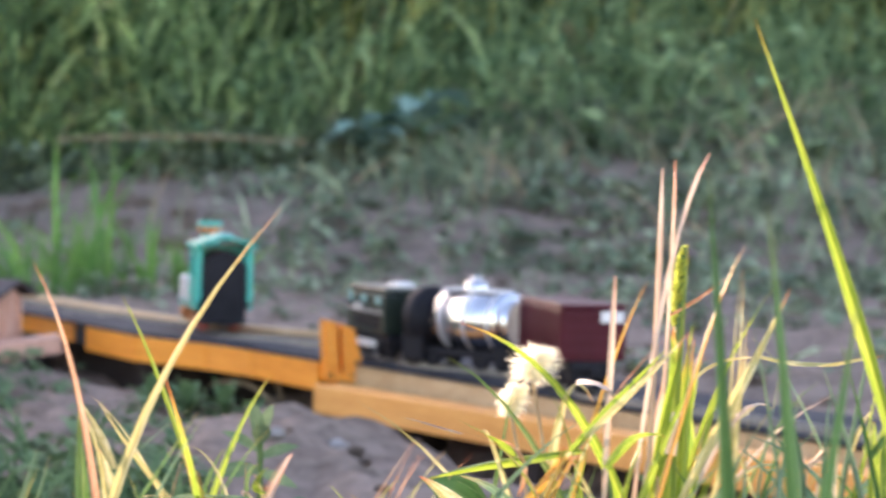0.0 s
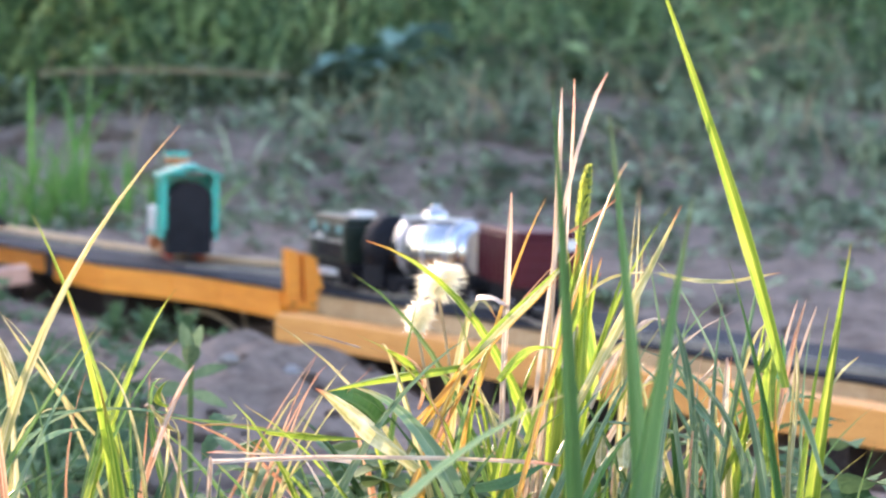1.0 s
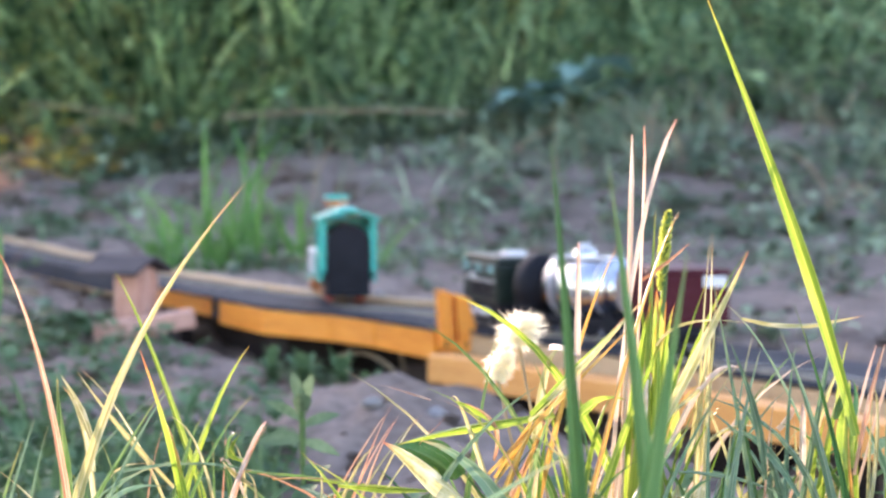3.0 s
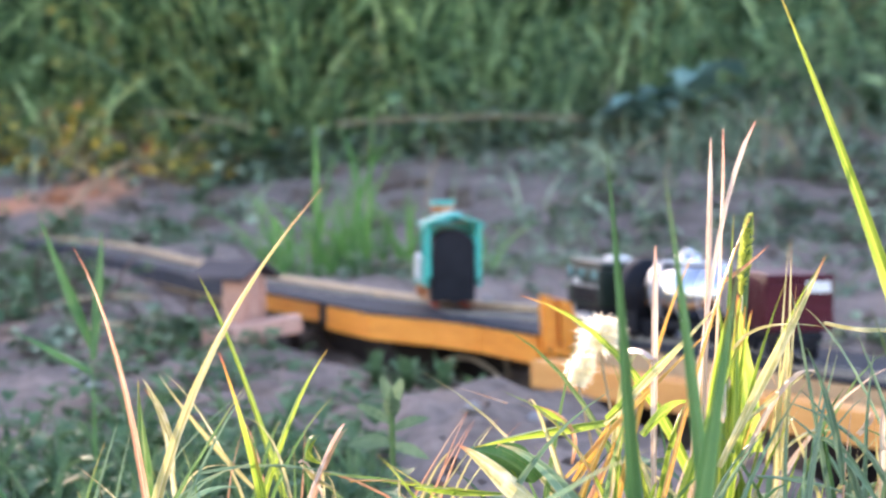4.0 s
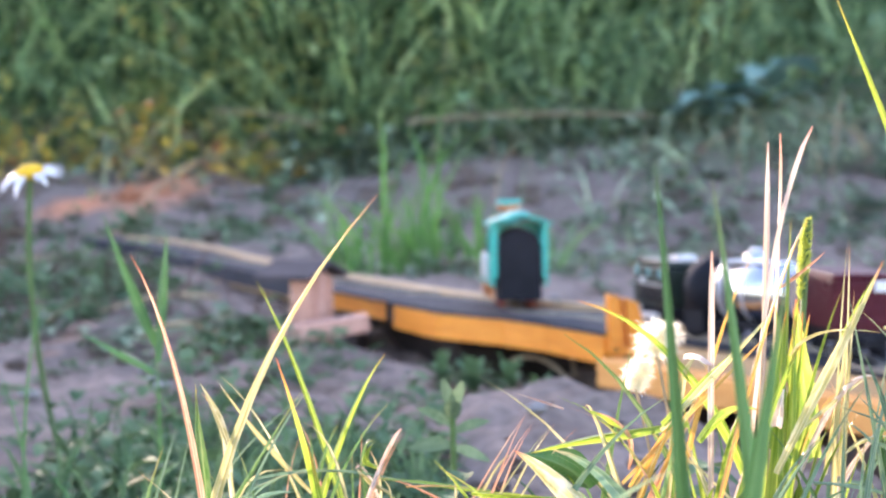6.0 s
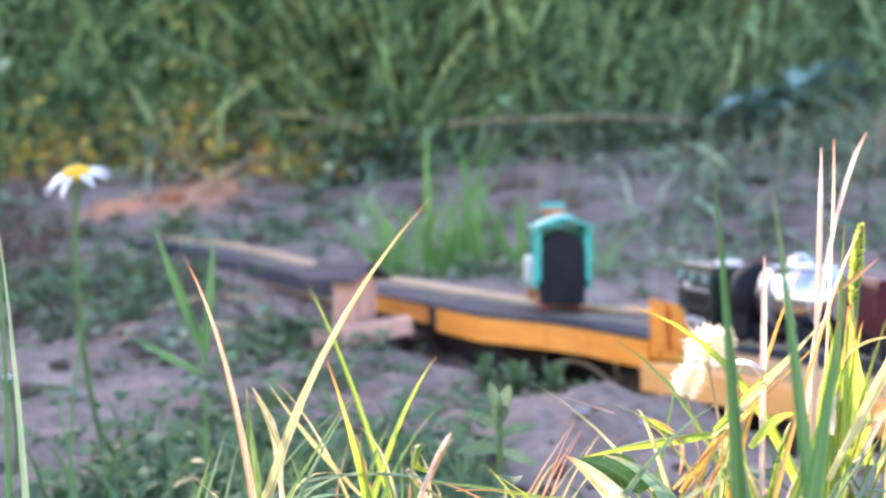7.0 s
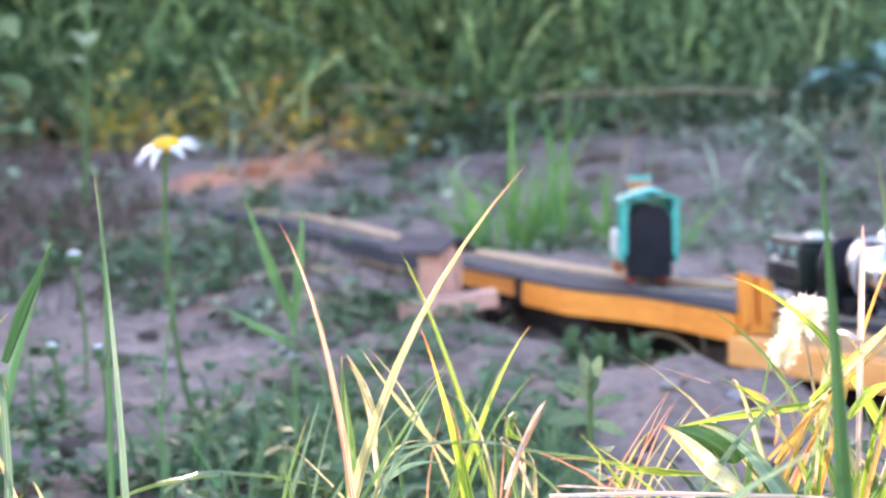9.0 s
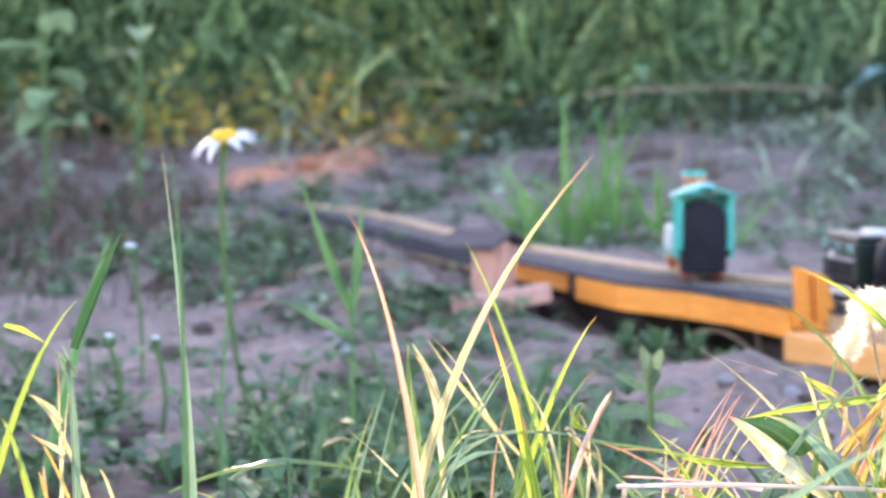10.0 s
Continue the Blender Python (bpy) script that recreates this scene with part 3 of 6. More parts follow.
def on_track(s, turn=0.0):
    p = beside(s, middle(s), 0)
    d = beside(s + 0.03, middle(s + 0.03), 0) - beside(s - 0.03, middle(s - 0.03), 0)
    return Matrix.Translation((p.x, p.y, deck_z(s) + 0.0056)) @ Matrix.Rotation(math.atan2(d.y, d.x) + radians(turn), 4, "Z")


def teal_engine(s):
    ob = empty("toy_steam_engine", on_track(s, -2), "teal plastic toy steam engine with a black cab opening", "toy train")
    part("chassis", box(-0.050, 0.050, -0.0125, 0.0125, 0.006, 0.016, 0.001), BLACK, ob)
    part("running_board", box(-0.012, 0.055, -0.020, 0.020, 0.0165, 0.020, 0.0008), TEAL, ob)
    boiler = part("boiler", rod((-0.016, 0, 0.036), (0.048, 0, 0.036), 0.0155, n=28, bevel=0.002), TEAL, ob)
    for x in (-0.002, 0.016, 0.034):
        part("boiler_band", rod((x, 0, 0.036), (x + 0.0022, 0, 0.036), 0.0161, n=28), SILVER_PAINT, boiler)
    for y in (-1, 1):
        part("side_tank", box(-0.010, 0.034, y * 0.0195 - 0.004, y * 0.0195 + 0.004, 0.0205, 0.040, 0.0015), SILVER_PAINT, ob, "silver panel along the boiler")
    part("smokebox_door", rod((0.048, 0, 0.036), (0.0515, 0, 0.036), 0.0125, 0.010, n=24), BLACK, boiler)
    st = part("chimney", rod((0.035, 0, 0.048), (0.035, 0, 0.074), 0.0105, 0.0070, n=18), TEAL, ob)
    rod((0.035, 0, 0.074), (0.035, 0, 0.080), 0.0065, 0.0105, n=18, bm=(cap := bmesh.new()))
    rod((0.035, 0, 0.080), (0.035, 0, 0.0825), 0.0105, 0.010, n=18, bm=cap)
    part("chimney_cap", cap, TEAL, st)
    part("chimney_band", rod((0.035, 0, 0.0725), (0.035, 0, 0.0785), 0.0080, 0.0102, n=18), RUST, st, "orange-brown band")
    part("steam_dome", ball((0.010, 0, 0.052), 0.0085, 1, 1, 1.15), TEAL, ob)
    part("bell", rod((0.0225, 0, 0.050), (0.0225, 0, 0.062), 0.0035, 0.002, n=12), RUST, ob, "orange-brown whistle")
    part("headlamp", rod((0.049, 0, 0.054), (0.056, 0, 0.054), 0.005, n=14), RUST, ob)
    cow = bmesh.new()
    for y in (-0.016, -0.008, 0.0, 0.008, 0.016):
        box(0.053, 0.057, y - 0.003, y + 0.003, 0.003, 0.020, 0.0006, cow)
    box(0.050, 0.056, -0.021, 0.021, 0.016, 0.022, 0.0008, cow)
    part("front_skirt", cow, TEAL, ob)
    cab = part("cab", box(-0.0155, -0.0125, -0.021, 0.021, 0.018, 0.066, 0.0006), TEAL, ob)
    for y in (-1, 1):
        w = bmesh.new()
        box(-0.052, -0.0155, y * 0.0205 - 0.0012, y * 0.0205 + 0.0012, 0.017, 0.040, 0.0005, w)
        for x0, x1 in ((-0.052, -0.048), (-0.036, -0.0335), (-0.020, -0.0155)):
            box(x0, x1, y * 0.0205 - 0.0012, y * 0.0205 + 0.0012, 0.0398, 0.066, 0.0005, w)
        box(-0.052, -0.0155, y * 0.0205 - 0.0011, y * 0.0205 + 0.0011, 0.058, 0.0658, 0.0005, w)
        part("cab_side", w, TEAL, cab)
        part("door_panel", box(-0.045, -0.022, y * 0.0219 - 0.0005, y * 0.0219 + 0.0005, 0.022, 0.036, 0.0003), TEAL, cab)
    for y in (-1, 1):
        part("cab_rear_post", box(-0.0545, -0.0522, y * 0.0195 - 0.0023, y * 0.0195 + 0.0023, 0.024, 0.066, 0.0006), TEAL, cab)
    block = bmesh.new()
    n, r = 18, 0.0163
    prof = [(-r, 0.006), (r, 0.006)] + [(r * math.cos(math.pi * k / n), 0.047 + 0.0150 * math.sin(math.pi * k / n)) for k in range(n + 1)]
    f0 = [block.verts.new((-0.0565, y, z)) for y, z in prof]
    f1 = [block.verts.new((-0.018, y, z)) for y, z in prof]
    block.faces.new(f0[::-1])
    block.faces.new(f1)
    for i in range(len(prof)):
        block.faces.new((f0[i], f0[(i + 1) % len(prof)], f1[(i + 1) % len(prof)], f1[i]))
    bmesh.ops.recalc_face_normals(block, faces=block.faces[:])
    part("battery_box", block, BLACK, ob, "black arched battery box filling the cab")
    roof = bmesh.new()
    m = 12
    rows = []
    for x, k in ((-0.060, 1.0), (-0.008, 1.0)):
        ring = []
        for i in range(m + 1):
            a = -1 + 2 * i / m
            ring.append((x, a * 0.0240, 0.0660 + 0.0075 * (1 - abs(a) ** 1.5)))
        rows.append(ring)
    top = [[roof.verts.new(p) for p in ring] for ring in rows]
    low = [[roof.verts.new((p[0], p[1], p[2] - 0.0022)) for p in ring] for ring in rows]
    for i in range(m):
        roof.faces.new((top[0][i], top[0][i + 1], top[1][i + 1], top[1][i]))
        roof.faces.new((low[0][i], low[1][i], low[1][i + 1], low[0][i + 1]))
        for j in (0, 1):
            roof.faces.new((top[j][i], low[j][i], low[j][i + 1], top[j][i + 1]))
    for i in (0, m):
        roof.faces.new((top[0][i], top[1][i], low[1][i], low[0][i]))
    bmesh.ops.recalc_face_normals(roof, faces=roof.faces[:])
    part("roof", roof, TEAL, cab)
    part("roof_vent", ball((-0.034, 0, 0.0715), 0.011, 1.1, 0.9, 0.35), TEAL, cab)
    for x in (-0.030, -0.008, 0.014):
        for y in (-0.0115, 0.0115):
            wheel(ob, x, y, 0.0085, RED, "red spoked wheel")
    for y in (-0.0145, 0.0145):
        part("connecting_rod", box(-0.034, 0.018, y - 0.0008, y + 0.0008, 0.006, 0.0095, 0.0003), RUST, ob)
        part("cylinder", rod((0.024, y * 1.1, 0.010), (0.042, y * 1.1, 0.010), 0.006, n=16), RUST, ob, "orange-brown steam cylinder")
    part("coupling", box(-0.066, -0.0565, -0.003, 0.003, 0.006, 0.010, 0.0006), BLACK, ob)
    return ob


def bogie(parent, x):
    b = box(x - 0.014, x + 0.014, -0.011, 0.011, 0.006, 0.011, 0.0008)
    part("bogie", b, BLACK, parent)
    for dx in (-0.0085, 0.0085):
        for y in (-0.0105, 0.0105):
            wheel(parent, x + dx, y, 0.0062, BLACK)


def diesel(s):
    ob = empty("toy_diesel_engine", on_track(s), "dark green toy diesel engine with pale windows, on track", "toy train")
    part("chassis", box(-0.034, 0.041, -0.016, 0.016, 0.0105, 0.018, 0.001), BLACK, ob)
    bogie(ob, -0.018)
    bogie(ob, 0.023)
    body = part("body", box(-0.033, 0.039, -0.0195, 0.0195, 0.0185, 0.048, 0.0015), DARK_GREEN, ob)
    part("roof", box(-0.034, 0.040, -0.018, 0.018, 0.0482, 0.054, 0.0025), DARK_GREEN, ob, "dark green roof with paler ends")
    part("nose_panel", box(0.0392, 0.0420, -0.0175, 0.0175, 0.022, 0.050, 0.001), TEAL, body, "teal front panel")
    for k in range(5):
        x = -0.029 + 0.0105 * k
        for y in (-1, 1):
            part("louvre", box(x, x + 0.007, y * 0.0199 - 0.0006, y * 0.0199 + 0.0006, 0.022, 0.033, 0.0003), BLACK, body)
    for x in (-0.024, 0.004, 0.030):
        for y in (-1, 1):
            part("window", box(x - 0.005, x + 0.005, y * 0.0198 - 0.0005, y * 0.0198 + 0.0005, 0.041, 0.0475, 0.0003), GLASS_BLUE, body, "pale bluish window")
    for x in (0.010, 0.015, 0.020):
        for y in (-1, 1):
            part("marking", box(x, x + 0.0025, y * 0.0198 - 0.0004, y * 0.0198 + 0.0004, 0.036, 0.0395, 0.0002), WHITE, body, "small white mark")
    for y in (-1, 1):
        part("side_stripe", box(-0.032, 0.038, y * 0.0197 - 0.0004, y * 0.0197 + 0.0004, 0.0345, 0.0355, 0.0002), SILVER_PAINT, body)
        part("running_board", box(-0.012, 0.014, y * 0.0185 - 0.003, y * 0.0185 + 0.003, 0.0075, 0.0125, 0.0006), WHITE, ob, "off-white side step")
        part("front_step", box(0.030, 0.041, y * 0.017 - 0.003, y * 0.017 + 0.003, 0.006, 0.017, 0.0006), WHITE, ob, "off-white front step")
        part("front_post", box(0.0425, 0.0442, y * 0.015 - 0.0018, y * 0.015 + 0.0018, 0.012, 0.034, 0.0004), WHITE, ob)
    part("roof_vent", box(-0.022, -0.006, -0.007, 0.007, 0.0535, 0.0575, 0.001), SILVER_PAINT, ob)
    part("coupling", box(-0.040, -0.034, -0.003, 0.003, 0.009, 0.013, 0.0006), BLACK, ob)
    for c in ob.children_recursive:
        if "wheel" not in c.name:
            c.data.transform(Matrix.Diagonal((1, 1, 0.87, 1)))
    return ob


def tank_wagon(s):
    ob = empty("toy_tank_wagon", on_track(s), "toy tank wagon with a silver barrel and black end", "toy wagon", "wagons of the toy train")
    part("chassis", box(-0.044, 0.044, -0.013, 0.013, 0.0075, 0.0125, 0.001), BLACK, ob)
    bogie(ob, -0.028)
    bogie(ob, 0.028)
    part("barrel", rod((-0.041, 0, 0.0305), (0.020, 0, 0.0305), 0.0192, n=32, bevel=0.005), SILVER, ob, "shiny silver tank barrel")
    part("front_end", rod((0.0202, 0, 0.0305), (0.043, 0, 0.0305), 0.0205, n=32, bevel=0.005), BLACK, ob, "black tank end")
    part("end_frame", box(0.024, 0.041, -0.0165, 0.0165, 0.0035, 0.0245, 0.001), BLACK, ob)
    d = part("dome", rod((-0.006, 0, 0.0465), (-0.006, 0, 0.0555), 0.008, 0.0072, n=20, bevel=0.001), SILVER, ob)
    part("hatch", rod((-0.006, 0, 0.0555), (-0.006, 0, 0.0590), 0.0035, n=12), SILVER, d)
    part("walkway", box(-0.030, 0.016, -0.009, 0.009, 0.0493, 0.0505, 0.0004), SILVER_PAINT, ob)
    for x in (-0.030, -0.011, 0.008):
        part("tank_band", rod((x, 0, 0.0305), (x + 0.0015, 0, 0.0305), 0.0197, n=32), SILVER_PAINT, ob)
    for x in (-0.034, 0.034):
        part("saddle", box(x - 0.005, x + 0.005, -0.012, 0.012, 0.0122, 0.0165, 0.0006), BLACK, ob)
    part("coupling", box(-0.050, -0.044, -0.003, 0.003, 0.009, 0.013, 0.0006), BLACK, ob)
    return ob


def box_wagon(s):
    ob = empty("toy_box_wagon", on_track(s), "maroon toy box wagon with ribbed sides, on the track", "toy wagon", "wagons of the toy train")
    part("chassis", box(-0.044, 0.044, -0.014, 0.014, 0.0105, 0.0165, 0.001), BLACK, ob)
    bogie(ob, -0.028)
    bogie(ob, 0.028)
    body = part("body", box(-0.044, 0.044, -0.0195, 0.0195, 0.0168, 0.0465, 0.001), MAROON, ob)
    for k in range(9):
        x = -0.042 + 0.0102 * k
        for y in (-1, 1):
            part("rib", box(x, x + 0.0026, y * 0.0199 - 0.0007, y * 0.0199 + 0.0007, 0.018, 0.0455, 0.0003), MAROON, body)
    for k in range(4):
        for x in (-0.0446, 0.0446):
            part("end_rib", box(x - 0.0006, x + 0.0006, -0.018, 0.018, 0.0205 + 0.007 * k, 0.0235 + 0.007 * k, 0.0003), MAROON, body)
    part("roof", box(-0.0455, 0.0455, -0.0205, 0.0205, 0.0466, 0.0500, 0.0014), MAROON, ob)
    part("label_plate", box(-0.0462, -0.0440, -0.018, -0.004, 0.0395, 0.0460, 0.0002), WHITE, body, "small pale plate on the wagon end")
    part("coupling", box(-0.050, -0.044, -0.003, 0.003, 0.009, 0.013, 0.0006), BLACK, ob)
    return ob


teal_engine(1.172)
diesel(0.914)
tank_wagon(0.829)
box_wagon(0.733)


# ---- grass close to the lens ----
# rows: distance, root x z, bend x z, tip x z in metres, width in millimetres
LEFT_RED = [
    (0.43, -0.0466, 0.0, -0.0498, 0.0973, -0.0669, 0.1268, 1.9),
    (0.47, -0.0348, 0.0, -0.0203, 0.0731, -0.01, 0.0823, 1.2),
    (0.48, -0.0229, 0.0, -0.0269, 0.0716, -0.0343, 0.0833, 1.2),
    (0.48, -0.0297, 0.0, -0.0222, 0.0648, -0.0096, 0.0807, 1.2),
    (0.47, -0.0159, 0.0, -0.0486, 0.0397, -0.0336, 0.0831, 1.1),
    (0.47, -0.0277, 0.0, -0.0192, 0.0658, -0.0195, 0.0818, 0.9),
]
LEFT_STRAW = [
    (0.45, -0.0572, 0.0, -0.0661, 0.0818, -0.0146, 0.1386, 2.9),
    (0.48, -0.0134, 0.0, -0.0317, 0.0774, -0.0542, 0.0942, 1.0),
    (0.47, -0.0511, 0.0, -0.0452, 0.0806, -0.0566, 0.0922, 1.9),
    (0.47, -0.0369, 0.0, -0.065, 0.0814, -0.0349, 0.0723, 1.3),
    (0.47, -0.0328, 0.0, -0.0069, 0.0706, -0.0186, 0.0788, 1.2),
    (0.47, -0.0254, 0.0, -0.0062, 0.0701, -0.0151, 0.0708, 1.2),
    (0.46, -0.0195, 0.0, -0.0159, 0.0823, -0.0329, 0.0854, 1.3),
]
LEFT_LIME = [
    (0.46, -0.0235, 0.0, -0.0196, 0.0529, -0.0386, 0.1009, 4.5),
    (0.46, -0.0208, 0.0, -0.0226, 0.0411, -0.0314, 0.0809, 5.1),
    (0.5, -0.0085, 0.0, -0.0314, 0.0902, -0.0471, 0.1164, 2.0),
    (0.47, -0.0489, 0.0, -0.03, 0.0818, -0.0137, 0.1005, 2.4),
]
LEFT_LEAF = [
    (0.46, -0.0519, 0.0, -0.0577, 0.077, -0.0569, 0.0946, 2.3),
    (0.47, -0.0434, 0.0, -0.0346, 0.0701, -0.0249, 0.0845, 2.7),
    (0.47, -0.0113, 0.0, -0.0313, 0.0667, -0.0319, 0.0819, 2.4),
    (0.45, -0.0471, 0.0, -0.0363, 0.0614, -0.047, 0.0821, 1.5),
    (0.47, 0.011, 0.0669, -0.0075, 0.0702, -0.0262, 0.0724, 1.2),
    (0.47, 0.0057, 0.0, -0.0291, 0.0826, -0.0159, 0.0802, 2.3),
]
LEFT_BLUE = [
    (0.44, -0.0712, 0.0, -0.0478, 0.074, -0.0308, 0.0947, 1.4),
    (0.49, -0.0906, 0.0, -0.0705, 0.0682, -0.0661, 0.0809, 1.4),
    (0.47, -0.054, 0.0, -0.0687, 0.0824, -0.0209, 0.0722, 1.3),
    (0.48, -0.0759, 0.0, -0.0764, 0.0601, -0.0307, 0.0921, 1.2),
    (0.43, -0.0945, 0.0666, -0.0864, 0.0747, -0.0745, 0.072, 1.6),
]
LEFT_GREEN = [
    (0.47, -0.1159, 0.0574, -0.0878, 0.0723, -0.0584, 0.0598, 1.6),
    (0.48, -0.0429, 0.0, -0.0352, 0.0663, -0.013, 0.0884, 1.6),
]
LEFT_PINK = [
    (0.47, 0.0062, 0.0, -0.0173, 0.0803, -0.0208, 0.0741, 0.9),
]
EDGE_FRESH = [
    (0.8, -0.245, 0.0, -0.2335, 0.0531, -0.2141, 0.1037, 6.2),
    (0.85, -0.1219, 0.0651, -0.1313, 0.0869, -0.1434, 0.1245, 5.4),
    (0.85, -0.1212, 0.0614, -0.1184, 0.0955, -0.1171, 0.1168, 4.8),
    (0.85, -0.1217, 0.0575, -0.1403, 0.0695, -0.1556, 0.0733, 4.4),
    (0.85, -0.1207, 0.0, -0.1205, 0.0365, -0.1216, 0.0655, 1.9),
    (0.8, -0.1697, 0.0, -0.1714, 0.0614, -0.1586, 0.0972, 1.4),
    (0.8, -0.1611, 0.0, -0.1685, 0.0438, -0.1798, 0.0638, 1.3),
]
EDGE_SHADE = [
    (0.44, -0.1295, 0.0952, -0.1249, 0.1090, -0.1195, 0.1224, 3.6),
    (0.32, -0.0782, 0.0, -0.0777, 0.1073, -0.0821, 0.1404, 1.6),
    (0.7, -0.1167, 0.0, -0.1282, 0.0318, -0.1428, 0.0387, 2.0),
]
EDGE_LIME = [
    (0.45, -0.1682, 0.0, -0.154, 0.0844, -0.1329, 0.1053, 2.3),
    (0.43, -0.1203, 0.0, -0.1389, 0.0739, -0.1449, 0.0805, 2.7),
    (0.45, -0.1509, 0.0989, -0.1453, 0.0976, -0.14, 0.0952, 2.0),
]
EDGE_STRAW = [
    (0.45, -0.1385, 0.0, -0.1372, 0.0600, -0.1361, 0.0915, 1.3),
    (0.45, -0.1354, 0.0772, -0.1397, 0.0807, -0.1445, 0.0830, 2.2),
    (0.45, -0.1369, 0.0686, -0.1400, 0.0712, -0.1443, 0.0744, 2.2),
    (0.47, -0.1148, 0.0, -0.1299, 0.0649, -0.1325, 0.0634, 1.6),
    (0.45, -0.1383, 0.0, -0.1382, 0.0628, -0.1348, 0.087, 0.9),
    (0.45, -0.1132, 0.0, -0.1355, 0.0877, -0.1444, 0.0832, 1.7),
]
EDGE_RED = [
    (0.47, -0.137, 0.0, -0.1477, 0.0656, -0.1478, 0.0624, 1.6),
]
EDGE_BLUE = [
    (0.45, -0.1350, 0.0868, -0.1350, 0.0918, -0.1374, 0.0936, 3.4),
    (0.43, -0.1023, 0.0, -0.0998, 0.0701, -0.1079, 0.1396, 2.8),
    (0.5, -0.0812, 0.0, -0.0704, 0.0561, -0.063, 0.0794, 1.3),
    (0.45, -0.1332, 0.0, -0.1317, 0.097, -0.1374, 0.0946, 2.4),
]
EDGE_ORANGE = [
    (0.45, -0.1168, 0.0, -0.1388, 0.0792, -0.1432, 0.0738, 1.5),
    (0.46, -0.125, 0.0, -0.1457, 0.0687, -0.1446, 0.0635, 1.6),
]
MID_ORANGE = [
    (0.47, 0.0283, 0.0, 0.052, 0.0815, 0.0564, 0.0822, 2.0),
    (0.46, -0.0088, 0.0719, 0.0002, 0.0718, 0.0088, 0.0692, 1.2),
]
MID_RED = [
    (0.46, 0.0539, 0.0, 0.0621, 0.0811, 0.028, 0.0894, 0.9),
    (0.47, -0.0105, 0.0, 0.0093, 0.0688, 0.0195, 0.0864, 1.1),
    (0.47, -0.0037, 0.0, 0.0097, 0.0702, 0.0208, 0.083, 0.9),
]
MID_STRAW = [
    (0.46, 0.0638, 0.0, 0.0343, 0.1003, 0.0326, 0.0885, 1.8),
    (0.47, -0.0034, 0.0, 0.0087, 0.0655, 0.0262, 0.0836, 1.2),
    (0.46, -0.0105, 0.0, 0.0072, 0.0813, 0.001, 0.0711, 0.9),
    (0.47, -0.0124, 0.0, 0.0055, 0.0746, 0.0164, 0.0763, 1.6),
]
MID_LIME = [
    (0.45, 0.0519, 0.0, 0.0575, 0.0733, 0.0613, 0.0715, 2.8),
    (0.46, 0.0062, 0.0696, 0.0192, 0.0682, 0.0322, 0.0672, 2.0),
    (0.45, 0.0529, 0.0, 0.0592, 0.0812, 0.0672, 0.0902, 3.1),
]
MID_BLUE = [
    (0.46, -0.0442, 0.0722, -0.0255, 0.0765, -0.0068, 0.0716, 1.2),
]
MID_SHADE = [
    (0.44, 0.0683, 0.0, 0.0498, 0.0782, 0.0239, 0.0819, 6.2),
]
MID_GREEN = [
    (0.45, 0.0461, 0.0, 0.043, 0.0775, 0.0581, 0.0929, 2.3),
]
SIDE_LIME = [
    (0.45, 0.1198, 0.0, 0.1229, 0.0939, 0.1229, 0.0926, 3.3),
    (0.45, 0.1075, 0.0, 0.1217, 0.1013, 0.1233, 0.1019, 1.0),
    (0.45, 0.0911, 0.0, 0.1084, 0.0718, 0.126, 0.0766, 3.1),
    (0.46, 0.0745, 0.0, 0.0942, 0.0695, 0.1001, 0.0662, 3.1),
    (0.465, 0.0889, 0.0, 0.0796, 0.0976, 0.0773, 0.1113, 3.4),
    (0.465, 0.0785, 0.0, 0.0812, 0.0995, 0.0849, 0.11, 2.6),
    (0.468, 0.0836, 0.0, 0.0791, 0.0923, 0.0829, 0.1145, 2.9),
    (0.45, 0.1135, 0.0, 0.116, 0.0762, 0.1202, 0.0921, 3.1),
    (0.45, 0.0735, 0.0, 0.0711, 0.0714, 0.0893, 0.117, 2.8),
]
SIDE_PINK = [
    (0.45, 0.108, 0.0, 0.1175, 0.0606, 0.1312, 0.1006, 0.8),
    (0.45, 0.117, 0.0, 0.1123, 0.0725, 0.1116, 0.088, 1.5),
    (0.47, 0.068, 0.0, 0.0697, 0.0529, 0.0788, 0.1004, 1.7),
    (0.46, 0.0569, 0.0, 0.0848, 0.1038, 0.0998, 0.0954, 1.3),
]
SIDE_STRAW = [
    (0.44, 0.1263, 0.0, 0.1237, 0.059, 0.1261, 0.0924, 1.7),
    (0.46, 0.0871, 0.0, 0.0901, 0.0842, 0.0929, 0.1051, 1.4),
    (0.46, 0.0896, 0.0, 0.0918, 0.0755, 0.0951, 0.1155, 1.3),
    (0.46, 0.0865, 0.0, 0.0887, 0.0763, 0.0939, 0.1255, 1.2),
]
